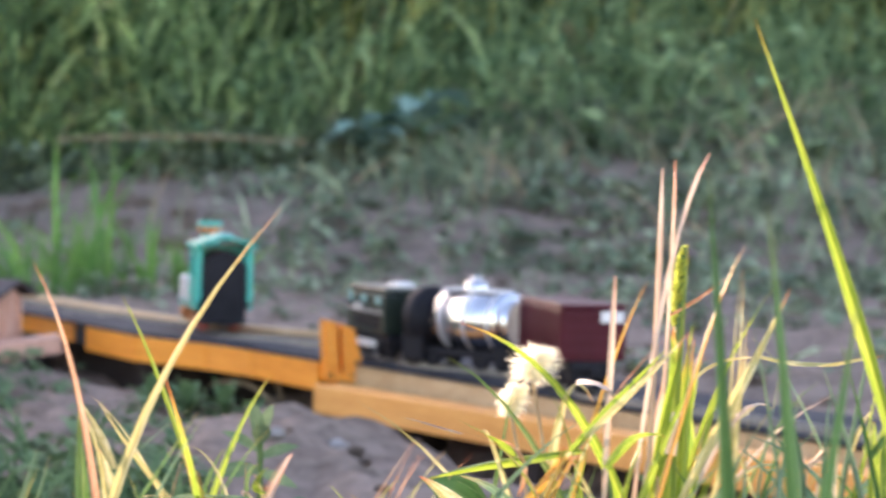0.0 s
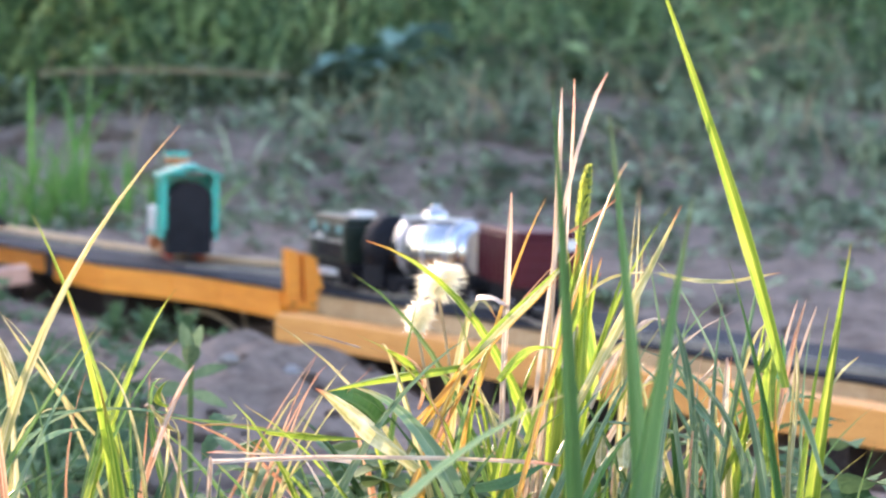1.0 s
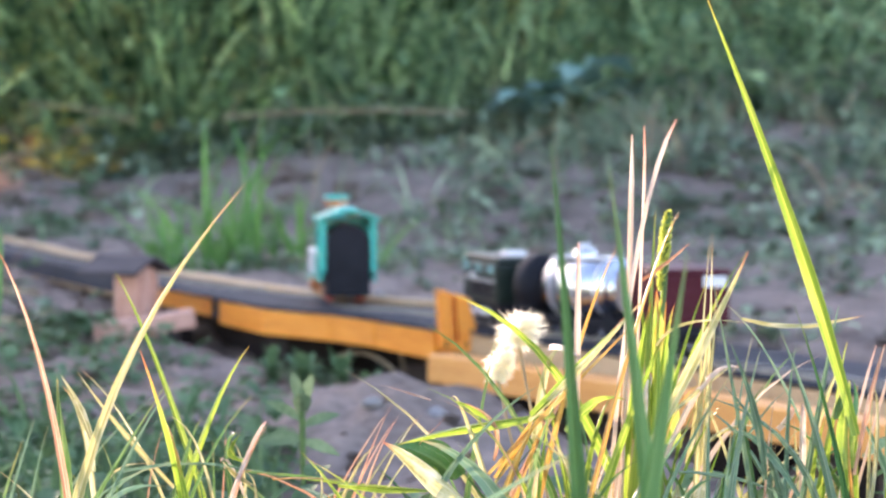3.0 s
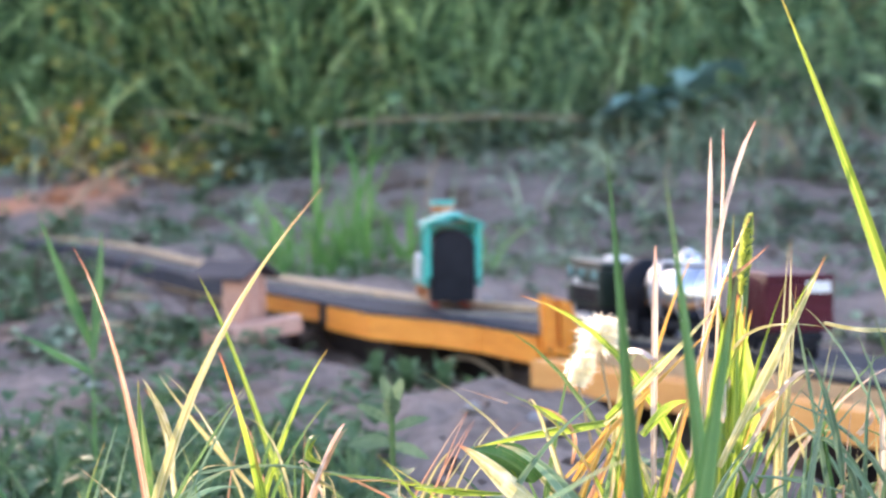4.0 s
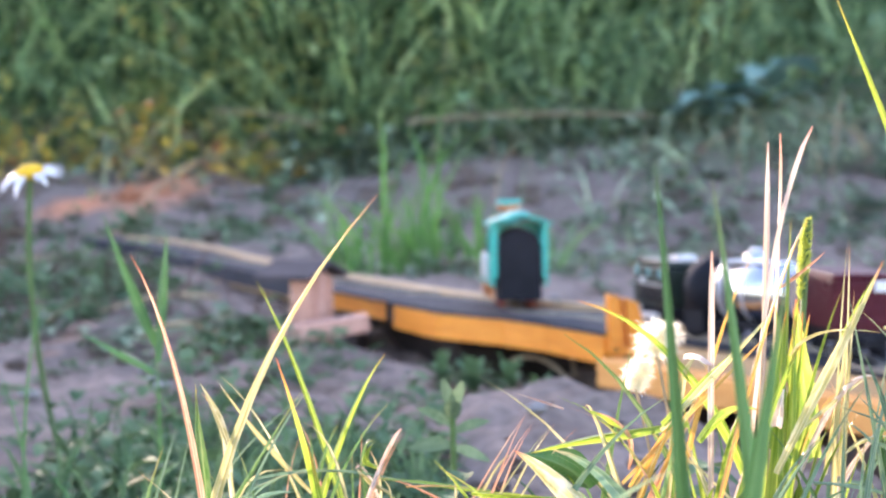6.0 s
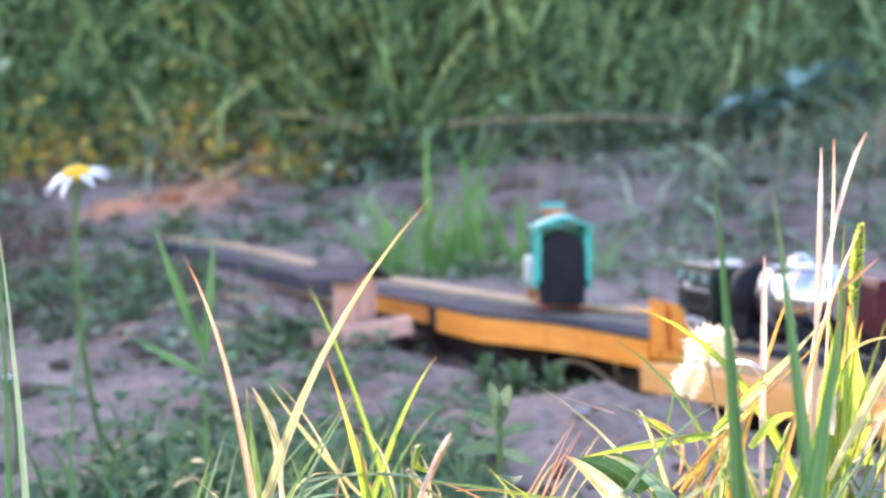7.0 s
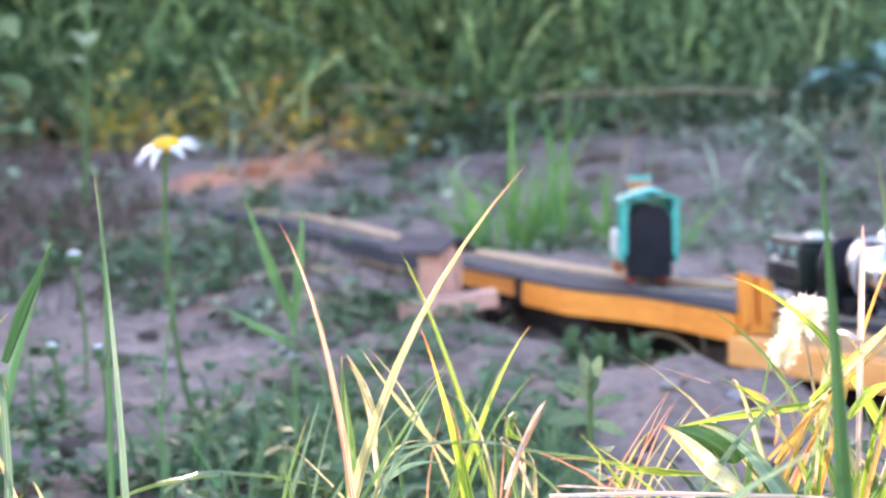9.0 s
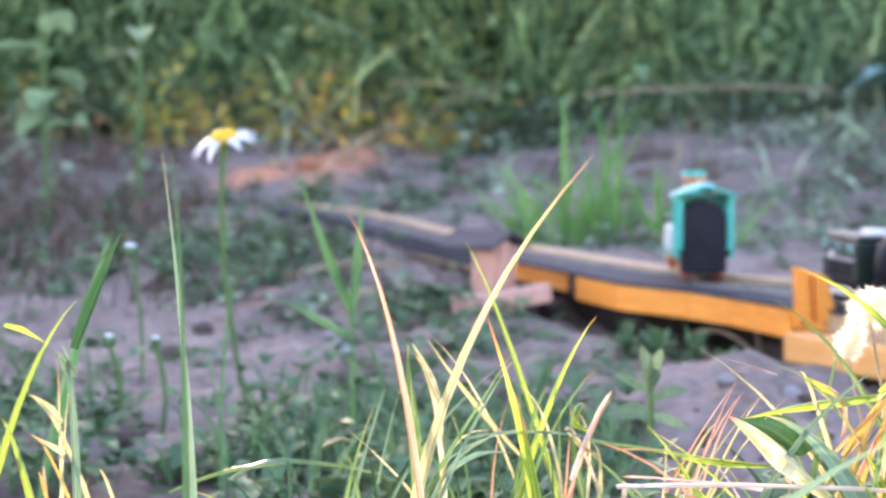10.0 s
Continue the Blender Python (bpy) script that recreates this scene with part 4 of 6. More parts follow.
SIDE_BLUE = [
    (0.44, 0.1104, 0.0, 0.1338, 0.0787, 0.0873, 0.0912, 3.0),
    (0.44, 0.0837, 0.0739, 0.0958, 0.0736, 0.1065, 0.0678, 1.1),
    (0.43, 0.0925, 0.0, 0.0814, 0.0602, 0.0901, 0.0747, 1.2),
    (0.46, 0.0921, 0.0, 0.0953, 0.0671, 0.104, 0.1037, 2.1),
    (0.45, 0.0569, 0.0, 0.064, 0.0709, 0.0863, 0.0841, 2.3),
    (0.44, 0.1076, 0.0, 0.0989, 0.0701, 0.0901, 0.1161, 2.0),
    (0.46, 0.1438, 0.0, 0.1178, 0.0976, 0.0955, 0.1111, 1.0),
    (0.44, 0.1193, 0.0, 0.1119, 0.0783, 0.091, 0.0936, 3.0),
    (0.44, 0.1054, 0.0, 0.1044, 0.0822, 0.1089, 0.1022, 1.7),
    (0.45, 0.0983, 0.0, 0.1196, 0.108, 0.1218, 0.1102, 1.7),
]
SIDE_SHADE = [
    (0.43, 0.1286, 0.0, 0.1227, 0.0671, 0.1041, 0.1124, 2.2),
    (0.44, 0.1074, 0.0, 0.1046, 0.0665, 0.1075, 0.0808, 2.7),
    (0.44, 0.0488, 0.0622, 0.0593, 0.0619, 0.0695, 0.0644, 4.0),
    (0.43, 0.052, 0.0, 0.0751, 0.0789, 0.0887, 0.0731, 2.9),
    (0.45, 0.1144, 0.0, 0.0989, 0.0796, 0.0988, 0.0833, 3.3),
]
SIDE_ORANGE = [
    (0.46, 0.0205, 0.0, 0.0483, 0.0854, 0.0539, 0.0851, 2.3),
    (0.47, 0.0572, 0.0, 0.086, 0.0956, 0.0942, 0.0895, 1.1),
]
SIDE_GREEN = [
    (0.45, 0.1457, 0.0, 0.1244, 0.0861, 0.1064, 0.0832, 2.0),
    (0.45, 0.0828, 0.0725, 0.093, 0.0727, 0.1025, 0.0689, 1.1),
    (0.45, 0.0804, 0.0, 0.0882, 0.0733, 0.1051, 0.0923, 2.8),
]
RIGHT_PINK = [
    (0.47, 0.0684, 0.0, 0.076, 0.0757, 0.0772, 0.1497, 1.3),
    (0.47, 0.0711, 0.0, 0.079, 0.1088, 0.0799, 0.1518, 0.8),
    (0.47, 0.0707, 0.0, 0.0711, 0.121, 0.0866, 0.1533, 1.2),
    (0.46, 0.064, 0.0, 0.0615, 0.0684, 0.0614, 0.1249, 1.4),
    (0.43, -0.0088, 0.0686, 0.0303, 0.0688, 0.0693, 0.0652, 1.5),
    (0.46, 0.1154, 0.0, 0.1254, 0.0572, 0.137, 0.0991, 0.9),
]
RIGHT_LIME = [
    (0.465, 0.0765, 0.0, 0.0735, 0.0561, 0.0829, 0.1111, 6.7),
    (0.465, 0.0802, 0.0, 0.0790, 0.0552, 0.0845, 0.1100, 4.5),
    (0.44, 0.1195, 0.0744, 0.1188, 0.0843, 0.1210, 0.0940, 4.9),
    (0.45, 0.1215, 0.0, 0.1173, 0.0411, 0.1132, 0.0822, 3.5),
    (0.45, 0.1307, 0.0, 0.1296, 0.0501, 0.1385, 0.0992, 3.2),
    (0.46, 0.0778, 0.0, 0.0774, 0.0795, 0.0809, 0.1319, 2.9),
    (0.46, 0.0713, 0.0, 0.0823, 0.088, 0.0812, 0.112, 3.1),
    (0.49, 0.0966, 0.0, 0.0775, 0.1011, 0.0329, 0.1116, 3.3),
    (0.46, 0.0575, 0.0843, 0.038, 0.0834, 0.0192, 0.0785, 3.1),
    (0.47, 0.0597, 0.0, 0.0826, 0.0926, 0.1054, 0.1219, 2.1),
    (0.45, 0.1301, 0.0, 0.135, 0.0574, 0.1416, 0.1147, 4.6),
    (0.46, 0.1184, 0.0, 0.1127, 0.0655, 0.1208, 0.084, 2.9),
    (0.46, 0.0458, 0.0, 0.0707, 0.0818, 0.0834, 0.1067, 2.9),
    (0.45, 0.0494, 0.0, 0.0497, 0.0665, 0.0533, 0.0865, 1.8),
    (0.45, 0.1321, 0.0, 0.1247, 0.0645, 0.1253, 0.0919, 2.5),
]
RIGHT_SHADE = [
    (0.30, 0.0375, 0.0, 0.0389, 0.0747, 0.0321, 0.1467, 4.2),
    (0.285, 0.0290, 0.0, 0.0376, 0.0650, 0.0493, 0.1305, 8.0),
    (0.30, 0.0500, 0.0, 0.0512, 0.0737, 0.0406, 0.1427, 4.4),
]
RIGHT_RED = [
    (0.47, 0.0222, 0.0, 0.0444, 0.0785, 0.0787, 0.1093, 1.5),
    (0.46, -0.0127, 0.0, 0.0039, 0.0649, 0.0203, 0.0853, 1.2),
    (0.46, -0.0364, 0.0, -0.0226, 0.0601, -0.0106, 0.084, 1.2),
]
RIGHT_ORANGE = [
    (0.465, 0.0441, 0.0686, 0.0484, 0.0771, 0.0530, 0.0855, 2.7),
    (0.465, 0.0417, 0.0702, 0.0597, 0.0878, 0.0771, 0.1060, 1.8),
    (0.47, 0.0401, 0.0, 0.0588, 0.097, 0.0724, 0.1234, 2.0),
    (0.405, 0.0360, 0.0, 0.0640, 0.1200, 0.0740, 0.1335, 1.2),
]
RIGHT_BLUE = [
    (0.44, 0.0054, 0.0, 0.0129, 0.0727, 0.0491, 0.0941, 2.7),
    (0.306, -0.0200, 0.0, -0.0175, 0.0770, 0.0392, 0.0991, 4.6),
    (0.43, 0.0926, 0.0, 0.0830, 0.0525, 0.0983, 0.1018, 3.1),
    (0.43, 0.1193, 0.0, 0.1237, 0.0561, 0.1026, 0.1062, 3.4),
    (0.44, 0.0914, 0.0, 0.0865, 0.0470, 0.0897, 0.0939, 2.3),
    (0.44, 0.1015, 0.0, 0.1023, 0.0412, 0.1037, 0.0823, 3.7),
    (0.45, 0.0724, 0.0, 0.0868, 0.074, 0.109, 0.0906, 1.8),
    (0.45, 0.1292, 0.0, 0.1096, 0.08, 0.09, 0.0866, 2.0),
    (0.46, 0.1439, 0.0, 0.132, 0.0614, 0.1371, 0.0963, 1.3),
    (0.44, 0.0619, 0.0, 0.0632, 0.0558, 0.096, 0.0981, 2.2),
]
RIGHT_STRAW = [
    (0.46, 0.0853, 0.0, 0.0939, 0.0946, 0.0945, 0.1268, 1.0),
    (0.46, 0.1166, 0.0, 0.1163, 0.0562, 0.1143, 0.0854, 1.8),
    (0.48, 0.1085, 0.1043, 0.122, 0.1017, 0.1352, 0.1057, 1.6),
    (0.47, 0.0306, 0.0, 0.0246, 0.0524, 0.0582, 0.0868, 1.9),
    (0.46, -0.0096, 0.0, 0.0035, 0.0596, 0.0309, 0.084, 1.0),
    (0.44, 0.0373, 0.0660, 0.0242, 0.0764, 0.0155, 0.0813, 5.6),
    (0.465, 0.0748, 0.0, 0.0799, 0.0435, 0.0810, 0.0872, 4.5),
    (0.46, 0.0893, 0.0717, 0.0914, 0.0890, 0.0929, 0.1064, 1.8),
    (0.46, 0.0921, 0.0717, 0.0929, 0.0904, 0.0945, 0.1090, 1.5),
    (0.45, 0.1161, 0.0, 0.1122, 0.0437, 0.1147, 0.0874, 3.5),
    (0.49, 0.0551, 0.0, 0.0547, 0.1183, 0.0655, 0.0927, 2.8),
]
RIGHT_GREEN = [
    (0.46, 0.0867, 0.0, 0.0872, 0.0613, 0.1285, 0.0772, 3.4),
    (0.45, 0.0987, 0.0, 0.102, 0.052, 0.0725, 0.0866, 2.3),
    (0.45, 0.0453, 0.0, 0.0545, 0.068, 0.0742, 0.0761, 2.0),
]

LEFT_MORE_GREEN = [
    (0.46, -0.0552, 0.0635, -0.0561, 0.0794, -0.0571, 0.0953, 3.1),
    (0.47, -0.0809, 0.0, -0.0797, 0.0478, -0.0657, 0.0800, 2.0),
    (0.45, -0.0887, 0.0, -0.0609, 0.0504, -0.0321, 0.0945, 2.1),
]
LEFT_MORE_STRAW = [
    (0.46, -0.0494, 0.0816, -0.0524, 0.0885, -0.0565, 0.0949, 2.1),
    (0.46, -0.0490, 0.0742, -0.0501, 0.0798, -0.0525, 0.0850, 2.0),
    (0.47, -0.0317, 0.0655, -0.0433, 0.0798, -0.0532, 0.0954, 1.5),
]
LEFT_MORE_BLUE = [
    (0.45, -0.0464, 0.0669, -0.0402, 0.0718, -0.0322, 0.0708, 1.8),
    (0.455, -0.0327, 0.0, -0.0758, 0.0688, -0.0321, 0.0754, 1.4),
]
MID_MORE_STRAW = [
    (0.46, -0.0130, 0.0677, -0.0166, 0.0717, -0.0202, 0.0757, 2.3),
    (0.46, -0.0252, 0.0, -0.0110, 0.0595, -0.0130, 0.0680, 1.1),
    (0.46, -0.0115, 0.0, -0.0060, 0.0506, 0.0250, 0.0845, 1.7),
]
MID_MORE_LIME = [
    (0.46, -0.0152, 0.0742, -0.0210, 0.0774, -0.0160, 0.0817, 2.0),
    (0.47, 0.0298, 0.0653, 0.0123, 0.0665, -0.0049, 0.0696, 2.2),
    (0.46, 0.0431, 0.0823, 0.0389, 0.0874, 0.0326, 0.0887, 2.3),
]
MID_MORE_PINK = [
    (0.46, -0.0194, 0.0644, -0.0158, 0.0747, -0.0099, 0.0839, 0.9),
    (0.45, -0.0076, 0.0, -0.0073, 0.0634, -0.0072, 0.0657, 1.3),
    (0.45, 0.0246, 0.0648, 0.0086, 0.0656, -0.0075, 0.0654, 1.3),
]
MID_MORE_RED = [
    (0.47, 0.0277, 0.0887, 0.0220, 0.0900, 0.0161, 0.0907, 0.9),
    (0.46, 0.0434, 0.0728, 0.0459, 0.0843, 0.0346, 0.0882, 1.3),
    (0.47, -0.0245, 0.0, -0.0076, 0.0490, 0.0193, 0.0858, 1.3),
]
MID_MORE_SHADE = [
    (0.46, 0.0344, 0.0683, 0.0282, 0.0764, 0.0183, 0.0788, 10.0),
]
RIGHT_MORE_LIME = [
    (0.49, 0.0896, 0.0733, 0.0879, 0.0922, 0.0874, 0.1111, 7.0),
]
RIGHT_MORE_PINK = [
    (0.46, 0.0765, 0.0843, 0.0779, 0.0892, 0.0795, 0.0941, 2.6),
    (0.46, 0.0569, 0.1000, 0.0597, 0.1015, 0.0616, 0.0986, 2.6),
]
RIGHT_MORE_STRAW = [
    (0.46, 0.0808, 0.0834, 0.0900, 0.0899, 0.0996, 0.0957, 1.1),
    (0.46, 0.0909, 0.0770, 0.0983, 0.0837, 0.1066, 0.0806, 1.1),
    (0.45, 0.0821, 0.0627, 0.0829, 0.0661, 0.0839, 0.0693, 3.1),
    (0.45, 0.0851, 0.0640, 0.0880, 0.0673, 0.0913, 0.0704, 3.6),
]
RIGHT_MORE_BLUE = [
    (0.42, 0.0397, 0.0, 0.0590, 0.0639, 0.0808, 0.0879, 2.6),
    (0.45, 0.0821, 0.0741, 0.0935, 0.0726, 0.1040, 0.0682, 1.4),
    (0.43, 0.0897, 0.0, 0.0876, 0.0480, 0.0904, 0.0859, 2.9),
    (0.43, 0.1000, 0.0727, 0.0978, 0.0891, 0.0904, 0.1038, 2.0),
]

RIGHT_NEW_STRAW = [
    (0.44, 0.0740, 0.0758, 0.0885, 0.1061, 0.0971, 0.1234, 2.7),
    (0.45, 0.1242, 0.0547, 0.1322, 0.0868, 0.1307, 0.0911, 1.1),
    (0.45, 0.1160, 0.0679, 0.1183, 0.0936, 0.1206, 0.0956, 1.5),
    (0.45, 0.1377, 0.0819, 0.1416, 0.0852, 0.1464, 0.0877, 0.8),
    (0.45, 0.1196, 0.0639, 0.1262, 0.0782, 0.1257, 0.0778, 2.0),
    (0.44, 0.0783, 0.1014, 0.0809, 0.1097, 0.0959, 0.1076, 1.1),
    (0.44, 0.0488, 0.0850, 0.0605, 0.0980, 0.0736, 0.1136, 1.9),
]
RIGHT_NEW_RED = [
    (0.45, 0.1234, 0.0719, 0.1297, 0.0944, 0.1328, 0.1011, 1.5),
    (0.46, 0.0795, 0.1149, 0.0828, 0.1185, 0.0876, 0.1248, 1.6),
]
RIGHT_NEW_PINK = [
    (0.45, 0.1088, 0.0810, 0.1089, 0.0843, 0.1091, 0.0876, 1.8),
    (0.45, 0.1096, 0.0547, 0.1089, 0.0679, 0.1088, 0.0810, 0.7),
]
RIGHT_NEW_BLUE = [
    (0.44, 0.1075, 0.0695, 0.1004, 0.0835, 0.0930, 0.0826, 2.1),
    (0.45, 0.1323, 0.0613, 0.1309, 0.0769, 0.1283, 0.0832, 2.2),
]
RIGHT_NEW_FRESH = [
    (0.43, 0.1173, 0.0851, 0.1157, 0.0892, 0.1154, 0.0946, 2.0),
    (0.43, 0.1170, 0.0851, 0.1203, 0.0889, 0.1187, 0.0952, 1.7),
]
RIGHT_NEW_ORANGE = [
    (0.43, 0.1223, 0.0585, 0.1171, 0.0754, 0.1166, 0.0857, 0.9),
]
RIGHT_NEW_LIME = [
    (0.43, 0.1165, 0.0844, 0.1104, 0.1181, 0.0850, 0.1819, 3.3),
    (0.465, 0.0763, 0.0573, 0.0757, 0.0895, 0.0795, 0.1108, 3.8),
    (0.45, 0.0485, 0.0867, 0.0607, 0.0958, 0.0735, 0.1087, 2.5),
    (0.44, 0.0563, 0.0833, 0.0633, 0.0925, 0.0696, 0.0903, 2.7),
]


def tuft(sets, label):
    xs = [r[1] for rows, _ in sets for r in rows]
    ys = [r[0] for rows, _ in sets for r in rows]
    cx, cy = sum(xs) / len(xs), sum(ys) / len(ys)
    ob = empty("grass_tuft", pose(cx, cy, 0), label, "grass tuft", "grass tufts near the path")
    rng = random.Random(len(xs))
    for rows, colour in sets:
        for y, x0, z0, x1, z1, x2, z2, w in rows:
            verts, faces = [], []
            lean = rng.uniform(-0.012, 0.012)
            root = z0 if z0 > 0.01 else rise(x0, y) - 0.004
            ribbon(verts, faces, (x0 - cx, y - cy - lean, root), (x1 - cx, y - cy, z1), (x2 - cx, y - cy + lean * 0.4, z2),
                   w / 1000, (1, rng.uniform(-0.5, 0.5), 0), n=14, fold=rng.choice((-1, 1)) * rng.uniform(0.45, 1.3), twist=rng.uniform(-0.7, 0.7), blunt=colour == "pink")
            raw("blade", verts, faces, BLADE[colour], ob, smooth=False, along=14)
    return ob


left_tuft = tuft([(LEFT_RED, "red"), (LEFT_STRAW, "straw"), (LEFT_LIME, "lime"), (LEFT_LEAF, "green"), (LEFT_BLUE, "blue"), (LEFT_GREEN, "green"), (LEFT_PINK, "pink"), (LEFT_MORE_GREEN, "green"), (LEFT_MORE_STRAW, "straw"), (LEFT_MORE_BLUE, "blue")], "sparse sunlit grass tuft with straw and lime blades")
edge_tuft = tuft([(EDGE_FRESH, "fresh"), (EDGE_SHADE, "shade"), (EDGE_LIME, "lime"), (EDGE_STRAW, "straw"), (EDGE_RED, "red"), (EDGE_BLUE, "blue"), (EDGE_ORANGE, "orange")], "blue-green and lime grass blades on sandy soil")
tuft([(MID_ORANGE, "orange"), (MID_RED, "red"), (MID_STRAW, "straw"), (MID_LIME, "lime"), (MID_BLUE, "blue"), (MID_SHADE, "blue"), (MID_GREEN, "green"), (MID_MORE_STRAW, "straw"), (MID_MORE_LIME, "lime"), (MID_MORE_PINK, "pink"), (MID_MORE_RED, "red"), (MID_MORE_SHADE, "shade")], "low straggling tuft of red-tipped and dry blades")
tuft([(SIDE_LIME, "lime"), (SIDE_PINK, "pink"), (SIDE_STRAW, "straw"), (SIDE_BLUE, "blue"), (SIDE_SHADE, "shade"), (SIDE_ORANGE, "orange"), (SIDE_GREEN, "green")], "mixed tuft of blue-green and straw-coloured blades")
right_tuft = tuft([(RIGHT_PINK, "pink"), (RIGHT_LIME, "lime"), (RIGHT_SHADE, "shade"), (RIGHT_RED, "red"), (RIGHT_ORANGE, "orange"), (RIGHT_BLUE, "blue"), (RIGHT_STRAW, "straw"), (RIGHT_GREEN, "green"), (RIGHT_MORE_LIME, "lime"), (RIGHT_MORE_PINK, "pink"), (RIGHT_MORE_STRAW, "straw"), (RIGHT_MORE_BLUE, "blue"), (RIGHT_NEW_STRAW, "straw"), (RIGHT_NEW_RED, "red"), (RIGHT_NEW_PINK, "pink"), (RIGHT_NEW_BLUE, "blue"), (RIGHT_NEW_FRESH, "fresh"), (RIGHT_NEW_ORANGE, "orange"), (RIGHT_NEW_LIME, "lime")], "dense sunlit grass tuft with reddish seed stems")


def fill(ob, count, cx, cy, rx, ry, height, palette, seed, spread=0.45):
    """More blades of a tuft, lower and random."""
    rng = random.Random(seed)
    o = ob.matrix_world.translation
    for k in range(count):
        a, q = rng.uniform(0, 2 * math.pi), math.sqrt(rng.random())
        x, y = cx + rx * q * math.cos(a), cy + ry * q * math.sin(a)
        h = rng.uniform(*height)
        lean = max(-0.55, min(0.55, rng.gauss(0, spread))) * h
        verts, faces = [], []
        z = rise(x, y) - 0.004
        ribbon(verts, faces, (x - o.x, y - o.y, z), (x - o.x + lean * 0.3, y - o.y, z + h * rng.uniform(0.6, 0.9)),
               (x - o.x + lean, y - o.y + rng.uniform(-0.02, 0.02), z + h * rng.uniform(0.75, 1.05)), rng.uniform(0.0011, 0.0030),
               (1, rng.uniform(-0.8, 0.8), 0), n=10, fold=rng.choice((-1, 1)) * rng.uniform(0.45, 1.3), twist=rng.uniform(-1.1, 1.1))
        raw("blade", verts, faces, BLADE[rng.choice(palette)], ob, smooth=False, along=10)


fill(left_tuft, 6, -0.040, 0.47, 0.03, 0.03, (0.062, 0.092), ("green", "straw", "blue", "green", "green"), 1)
fill(right_tuft, 20, 0.082, 0.465, 0.016, 0.012, (0.085, 0.132), ("lime", "lime", "lime", "straw", "pink", "green"), 13, 0.14)
fill(right_tuft, 10, 0.045, 0.47, 0.016, 0.012, (0.070, 0.105), ("lime", "straw", "pink", "orange", "green"), 14, 0.3)
# The darkest of these blades stand in for shade inside the tufts.
fill(right_tuft, 90, 0.075, 0.455, 0.075, 0.05, (0.055, 0.090), ("low_shade", "green", "lime", "straw", "green"), 15, 0.5)
fill(left_tuft, 60, -0.050, 0.46, 0.050, 0.04, (0.055, 0.088), ("low_shade", "low_shade", "low_shade", "green"), 16, 0.4)
fill(left_tuft, 30, -0.080, 0.45, 0.022, 0.03, (0.058, 0.086), ("low_shade", "low_shade", "green"), 17, 0.35)
fill(edge_tuft, 14, -0.14, 0.48, 0.04, 0.04, (0.04, 0.07), ("lime", "green", "blue", "green"), 2)
fill(right_tuft, 34, 0.075, 0.46, 0.05, 0.035, (0.070, 0.115), ("lime", "straw", "green", "blue", "red", "pink", "green"), 3)
fill(right_tuft, 13, 0.125, 0.45, 0.04, 0.03, (0.065, 0.090), ("lime", "blue", "green", "green", "low_shade"), 4)
fill(right_tuft, 6, 0.01, 0.45, 0.035, 0.03, (0.062, 0.085), ("straw", "blue", "green", "red", "lime"), 5)


def fluff(x, y, z, tilt, length, r):
    """A fluffy pale seed head of fine bristles."""
    rng = random.Random(int(x * 1e4) + 7)
    verts, faces = [], []
    axis = Vector((math.sin(tilt), 0, math.cos(tilt)))
    for k in range(1000):
        u = rng.uniform(-0.5, 0.5)
        a = rng.uniform(0, 2 * math.pi)
        way = (Vector((math.cos(a), math.sin(a), 0)) + axis * (rng.uniform(-0.6, 0.6) + 2.0 * u)).normalized()
        c = Vector((x, y, z)) + axis * (u * length) + way * 0.0006
        ln = r * (rng.uniform(0.7, 1.0) if rng.random() < 0.9 else rng.uniform(1.0, 1.25)) * math.sqrt(max(0.1, 1 - (1.7 * u) ** 2))
        ribbon(verts, faces, c, c + way * ln * 0.5, c + way * ln, 0.00028, (rng.uniform(-1, 1), rng.uniform(-1, 1), 0.3), n=2, fold=0)
    ob = raw("seed_head", verts, faces, FLUFF)
    core = bmesh.new()
    rod(Vector((x, y, z)) - axis * length * 0.5, Vector((x, y, z)) + axis * length * 0.45, r * 0.18, r * 0.10, n=10, bm=core)
    c = part("core", core, FLUFF, ob)
    stem = raw("stem", *stalk(Vector((x, y, z)) - axis * length * 0.5, (x + 0.012, y - 0.002, 0.03), 0.0004), DRY, ob)
    return tagged(ob, "fluffy pale cream seed head lit by the sun", "seed head", "fluffy seed heads")


def stalk(p0, p1, r, n=5, k=6, bend=(0, 0, 0)):
    """Verts and faces of a thin round stalk."""
    p0, p1, bend = Vector(p0), Vector(p1), Vector(bend)
    verts, faces = [], []
    d = (p1 - p0).normalized()
    e = d.cross(Vector((0, 1, 0)) if abs(d.y) < 0.7 else Vector((1, 0, 0))).normalized()
    g = d.cross(e)
    for i in range(k + 1):
        u = i / k
        c = p0.lerp(p1, u) + bend * (4 * u * (1 - u))
        for j in range(n):
            a = 2 * math.pi * j / n
            verts.append(c + e * (math.cos(a) * r) + g * (math.sin(a) * r))
    for i in range(k):
        for j in range(n):
            faces.append((i * n + j, i * n + (j + 1) % n, i * n + n + (j + 1) % n, i * n + n + j))
    return verts, faces


fluff(0.0540, 0.50, 0.1008, 0.45, 0.0036, 0.0068)
fluff(0.0489, 0.50, 0.0921, 0.35, 0.0050, 0.0043)


